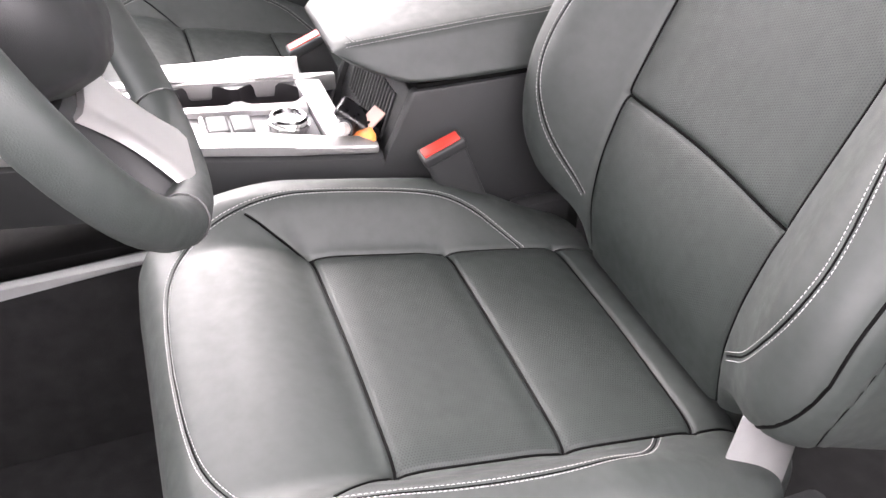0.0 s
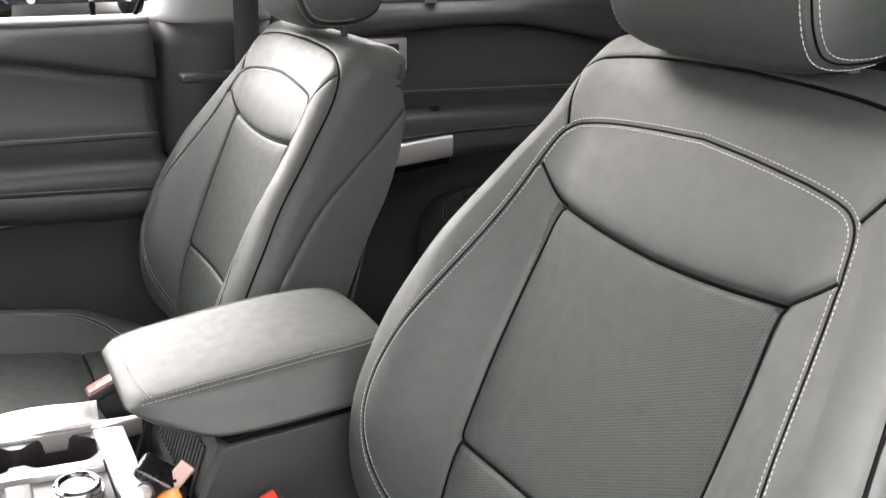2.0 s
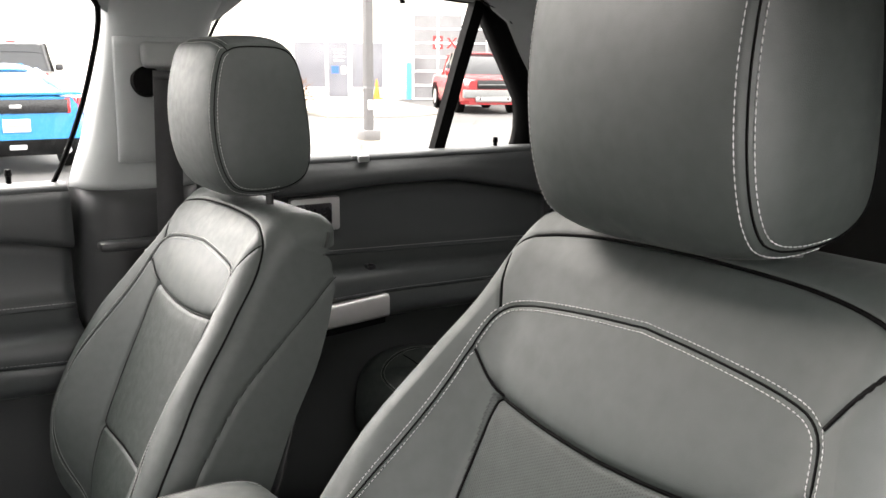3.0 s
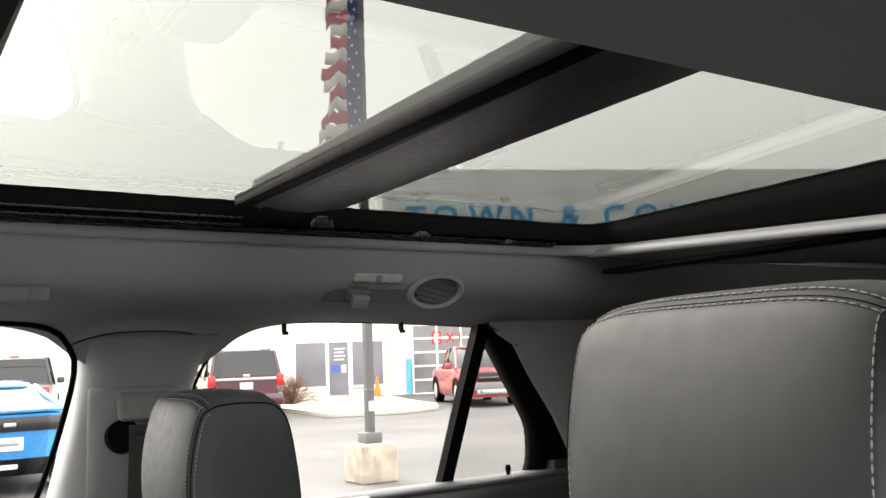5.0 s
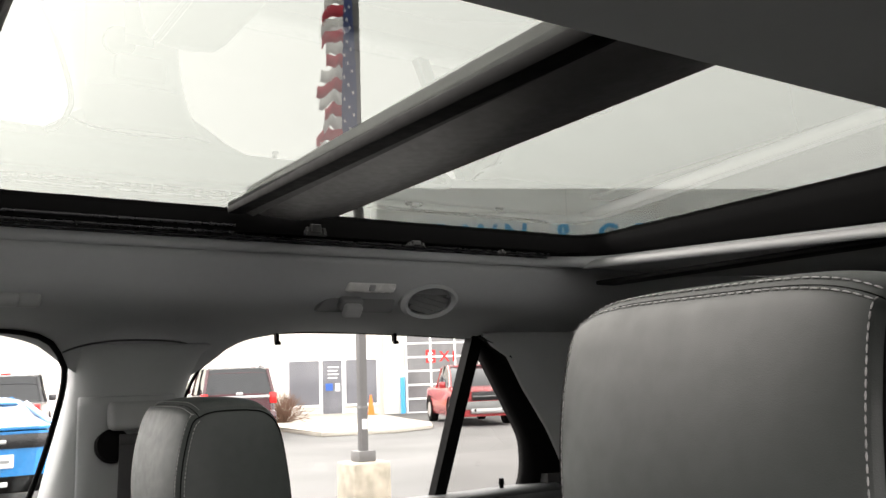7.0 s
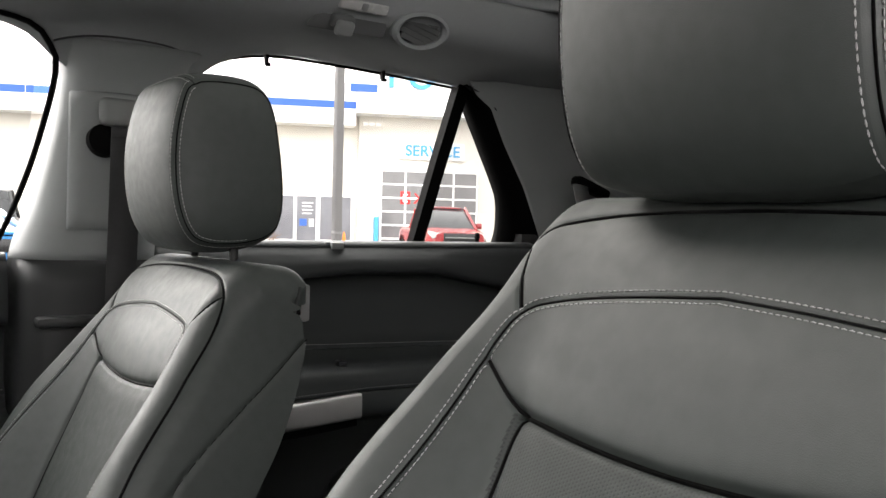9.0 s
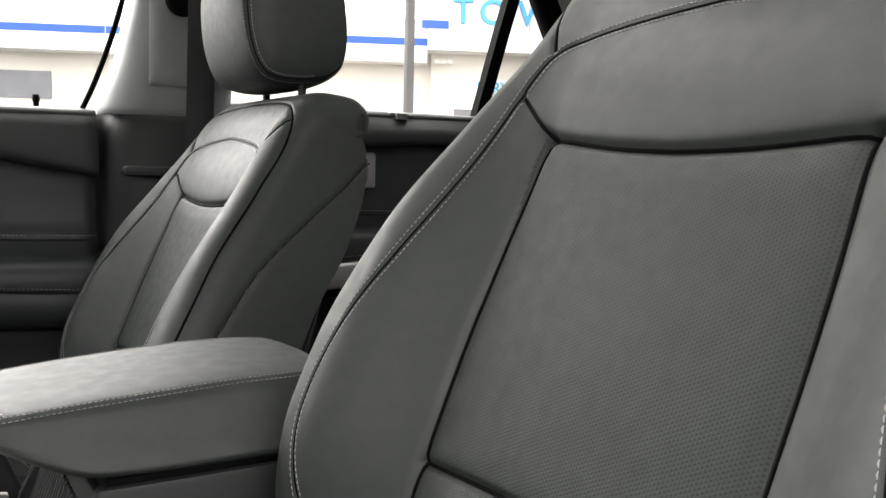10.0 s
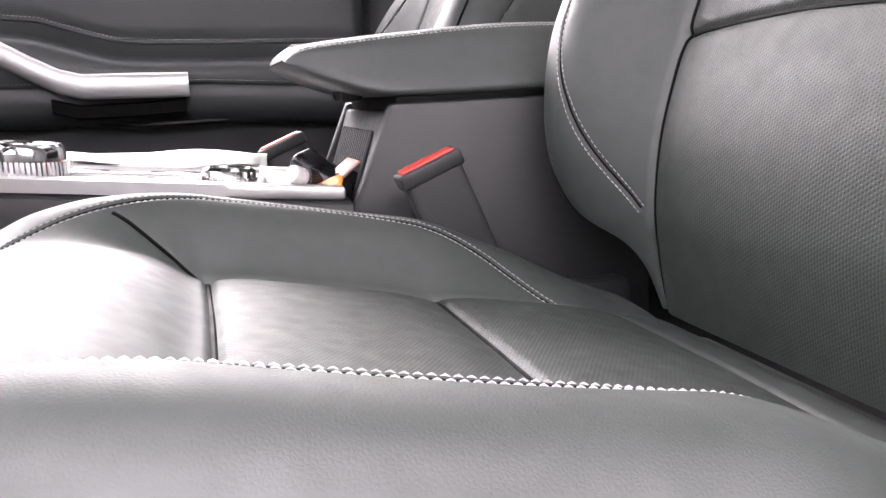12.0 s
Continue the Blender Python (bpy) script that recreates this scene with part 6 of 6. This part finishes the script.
bush((7.4, 27.0, 0.0), 1.0, "bare brown bush behind the parked cars")


def vehicle(name, label, at, heading, L, W, belt, top, paint, hood, cab, roof_in, wheel_r=0.36, tail=None):
    """A parked vehicle: y ahead, x across. hood: (y, z) of the body's upper edge; cab: (y, half width share, z) of the glasshouse's roof line."""
    v = thing(name, at, label, "car", "parked vehicles", turn=heading)
    h = W / 2
    hy, hz = zip(*hood)
    st = []
    for y in np.linspace(-L / 2, L / 2, 26):
        e = min(1.0, 0.80 + 0.20 * min(1, (L / 2 - abs(y)) / 0.5) ** 0.5)
        z1, w = float(np.interp(y, hy, hz)), h * e
        z0 = 0.28
        st.append([(w * 0.92, y, z0), (w * 0.985, y, z0 + 0.12), (w, y, z0 + (z1 - z0) * 0.55), (w * 0.965, y, z1 - 0.10), (w * 0.90, y, z1 - 0.02), (w * 0.6, y, z1 + 0.005), (-w * 0.6, y, z1 + 0.005), (-w * 0.90, y, z1 - 0.02), (-w * 0.965, y, z1 - 0.10), (-w, y, z0 + (z1 - z0) * 0.55), (-w * 0.985, y, z0 + 0.12), (-w * 0.92, y, z0)])
    loft(st, paint, "body", v, "painted body", angle=50)
    st = []
    for y, z in cab:
        k = (z - belt) / (top - belt)
        wb = h * 0.90
        wt = h * (0.90 - (0.90 - roof_in) * k)
        st.append([(wb, y, belt - 0.08), ((wb + wt) / 2 + 0.01, y, (belt + z) / 2), (wt, y, z - 0.03), (wt * 0.8, y, z + 0.005), (-wt * 0.8, y, z + 0.005), (-wt, y, z - 0.03), (-(wb + wt) / 2 - 0.01, y, (belt + z) / 2), (-wb, y, belt - 0.08)])
    loft(st, car_glass, "glasshouse", v, "dark tinted windows", angle=40)
    ys = [y for y, z in cab if z > top - 0.09]
    rows = [[(h * roof_in * f * 1.0, y, float(np.interp(y, *zip(*cab))) + 0.012 - 0.035 * abs(f) ** 6) for f in lin(-1, 1, 9)] for y in lin(min(ys) - 0.05, max(ys) + 0.05, 8)]
    sheet(rows, paint, "roof", v, "painted roof", thick=0.02)
    for sx in (1, -1):
        for y, z, yb in ((cab[1][0], cab[1][1], cab[0][0]), (cab[-2][0], cab[-2][1], cab[-1][0])):
            tube([(sx * h * 0.90, yb, belt - 0.04), (sx * h * (roof_in + 0.05), (y + yb) / 2, (belt + z) / 2 + 0.02), (sx * h * roof_in, y, z - 0.01)], 0.045, paint, "pillar", v, "", seg=8)
        mid = (cab[1][0] + cab[-2][0]) / 2
        tube([(sx * h * 0.91, mid, belt - 0.04), (sx * h * (roof_in + 0.06), mid, (belt + top) / 2), (sx * h * roof_in, mid, top - 0.03)], 0.035, matte_black, "pillar", v, "", seg=6)
        part("mirror", rbox((sx * h * 1.0 - 0.02 if sx > 0 else -h - 0.18, cab[-1][0] - 0.45, belt - 0.02), (h + 0.18 if sx > 0 else -h + 0.02, cab[-1][0] - 0.28, belt + 0.16), 0.04, 3), paint, v, "door mirror")
        for wy in (-L * 0.30, L * 0.31):
            w = part("wheel", cyl((sx * (h - 0.24), wy, wheel_r), (sx * (h + 0.005), wy, wheel_r), wheel_r, None, 28, bevel=0.03), matte_black, v, "black tyre")
            part("rim", cyl((sx * (h - 0.02), wy, wheel_r), (sx * (h + 0.012), wy, wheel_r), wheel_r * 0.64, wheel_r * 0.60, 20), silver, w, "alloy rim")
            part("arch", ring_side(sx * h, wy, wheel_r), matte_black, v)
    return v


def ring_side(x, y, r, n=20):
    bm = bmesh.new()
    pts = [(math.cos(math.pi * k / n), math.sin(math.pi * k / n)) for k in range(n + 1)]
    rw = [[bm.verts.new((x + dx, y + c * rr, r + s * rr)) for dx, rr in ((-0.02, r * 1.06), (0.02, r * 1.06), (0.02, r * 1.18), (-0.02, r * 1.18))] for c, s in pts]
    for a, b in zip(rw, rw[1:]):
        for k in range(4):
            bm.faces.new((a[k], a[(k + 1) % 4], b[(k + 1) % 4], b[k]))
    return bm


def vbox(v, nm, lo, hi, mat, lab="", bevel=0.01):
    return part(nm, rbox(lo, hi, bevel, 2), mat, v, lab)


# blue coupe, rear towards the lot
cp = vehicle("blue_coupe", "bright blue sports coupe parked tail first", (1.40, 13.7, 0), 3, 4.8, 1.90, 0.98, 1.37, blue_paint, [(-2.4, 0.98), (-1.7, 1.04), (-0.5, 0.98), (0.6, 0.96), (1.6, 0.90), (2.4, 0.72)], [(-1.75, 1.0), (-0.75, 1.30), (-0.25, 1.37), (0.25, 1.36), (1.15, 0.98)], 0.66)
vbox(cp, "spoiler", (-0.80, -2.42, 1.00), (0.80, -2.18, 1.045), blue_paint, "blue lip spoiler")
vbox(cp, "tail_panel", (-0.62, -2.425, 0.78), (0.62, -2.38, 0.95), gloss_black, "black tail panel")
vbox(cp, "badge", (-0.07, -2.435, 0.84), (0.07, -2.42, 0.89), silver, "plain silver badge shape")
for sx in (1, -1):
    for k in range(3):
        vbox(cp, "tail_lamp", (sx * (0.62 + 0.085 * k) - 0.033, -2.42 + 0.03 * k, 0.775), (sx * (0.62 + 0.085 * k) + 0.033, -2.36 + 0.03 * k, 0.965), lens_red, "upright red tail lamp", 0.015)
    vbox(cp, "reflector", (sx * 0.68 - 0.14, -2.40, 0.42), (sx * 0.68 + 0.14, -2.34, 0.46), lens_red, "red reflector")
    part("exhaust", cyl((sx * 0.58, -2.43, 0.31), (sx * 0.58, -2.2, 0.31), 0.05, None, 16), chrome, cp, "chrome exhaust tip")
vbox(cp, "lower_bumper", (-0.85, -2.41, 0.25), (0.85, -2.1, 0.46), matte_black, "black lower bumper", 0.03)
vbox(cp, "number_plate", (-0.16, -2.425, 0.55), (0.16, -2.40, 0.71), flag_white, "white plate with plain bars")
vbox(cp, "plate_bar", (-0.11, -2.43, 0.61), (0.11, -2.422, 0.65), grey_part, "", 0.002)
vbox(cp, "fog_lamp", (-0.10, -2.42, 0.33), (0.10, -2.40, 0.39), lens_clear, "reversing lamp")
# dark grey pickup further back
pk = vehicle("grey_pickup", "dark grey pickup truck parked behind the coupe", (3.5, 25.6, 0), -12, 5.8, 2.0, 1.20, 1.92, grey_paint, [(-2.9, 1.18), (-0.4, 1.20), (0.4, 1.20), (1.4, 1.18), (2.9, 1.02)], [(-0.55, 1.2), (-0.40, 1.86), (0.1, 1.92), (0.8, 1.90), (1.65, 1.2)], 0.76, 0.40)
vbox(pk, "tailgate", (-0.80, -2.93, 0.70), (0.80, -2.86, 1.19), grey_paint, "tailgate")
vbox(pk, "stop_lamp", (-0.12, -0.46, 1.90), (0.12, -0.40, 1.95), lens_red, "high red stop lamp")
for sx in (1, -1):
    vbox(pk, "tail_lamp", (sx * 0.88 - 0.08, -2.93, 0.78), (sx * 0.88 + 0.08, -2.84, 1.15), lens_red, "red tail lamp")
vbox(pk, "bumper", (-0.95, -3.0, 0.45), (0.95, -2.85, 0.66), chrome, "chrome bumper", 0.03)
# maroon utility vehicle by the entrance
ex = vehicle("maroon_suv", "maroon full-size utility vehicle parked at the pavement", (9.3, 24.7, 0), -14, 5.4, 2.03, 1.22, 1.93, maroon_paint, [(-2.7, 1.20), (-1.5, 1.22), (1.0, 1.20), (2.7, 1.02)], [(-2.62, 1.22), (-2.35, 1.86), (-1.9, 1.93), (0.2, 1.92), (0.7, 1.88), (1.5, 1.2)], 0.78, 0.41)
vbox(ex, "chrome_strip", (-0.80, -2.74, 1.08), (0.80, -2.68, 1.15), silver, "silver tailgate strip")
vbox(ex, "number_plate", (-0.17, -2.74, 0.84), (0.17, -2.70, 1.02), flag_white, "white plate with plain bars")
vbox(ex, "badge", (-0.09, -2.75, 1.17), (0.09, -2.70, 1.24), silver, "plain oval badge shape")
for sx in (1, -1):
    vbox(ex, "tail_lamp", (sx * 0.90 - 0.10, -2.72, 0.92), (sx * 0.90 + 0.10, -2.55, 1.22), lens_red, "red tail lamp", 0.03)
vbox(ex, "bumper", (-0.98, -2.76, 0.40), (0.98, -2.55, 0.72), maroon_paint, "maroon bumper", 0.04)
vbox(ex, "bumper_skid", (-0.80, -2.765, 0.34), (0.80, -2.6, 0.44), matte_black, "black lower bumper", 0.02)
part("roof_bar", rbox((-0.74, -2.0, 1.95), (-0.70, 0.2, 1.99), 0.01), silver, ex, "roof rack bar")
part("roof_bar", rbox((0.70, -2.0, 1.95), (0.74, 0.2, 1.99), 0.01), silver, ex, "roof rack bar")
# red pickup facing the lot
rp = vehicle("red_pickup", "red pickup truck parked before the garage, nose out", (16.6, 22.8, 0), 158, 5.3, 1.90, 1.15, 1.82, red_paint, [(-2.65, 1.14), (-0.6, 1.15), (0.9, 1.15), (1.5, 1.14), (2.65, 1.00)], [(-0.75, 1.15), (-0.55, 1.76), (-0.1, 1.82), (0.5, 1.80), (1.35, 1.14)], 0.74, 0.40)
vbox(rp, "grille", (-0.50, 2.60, 0.74), (0.50, 2.68, 1.00), gloss_black, "black grille", 0.03)
vbox(rp, "grille_bar", (-0.46, 2.665, 0.85), (0.46, 2.69, 0.88), grey_part, "", 0.005)
for sx in (1, -1):
    vbox(rp, "headlamp", (sx * 0.70 - 0.16, 2.52, 0.84), (sx * 0.70 + 0.16, 2.64, 1.00), lens_clear, "clear headlamp", 0.03)
    vbox(rp, "tow_hook", (sx * 0.42 - 0.03, 2.68, 0.42), (sx * 0.42 + 0.03, 2.74, 0.50), gloss_black, "", 0.01)
vbox(rp, "bumper", (-0.92, 2.50, 0.48), (0.92, 2.72, 0.72), grey_part, "grey front bumper", 0.05)
vbox(rp, "skid_plate", (-0.55, 2.55, 0.36), (0.55, 2.735, 0.52), silver, "silver skid plate", 0.04)
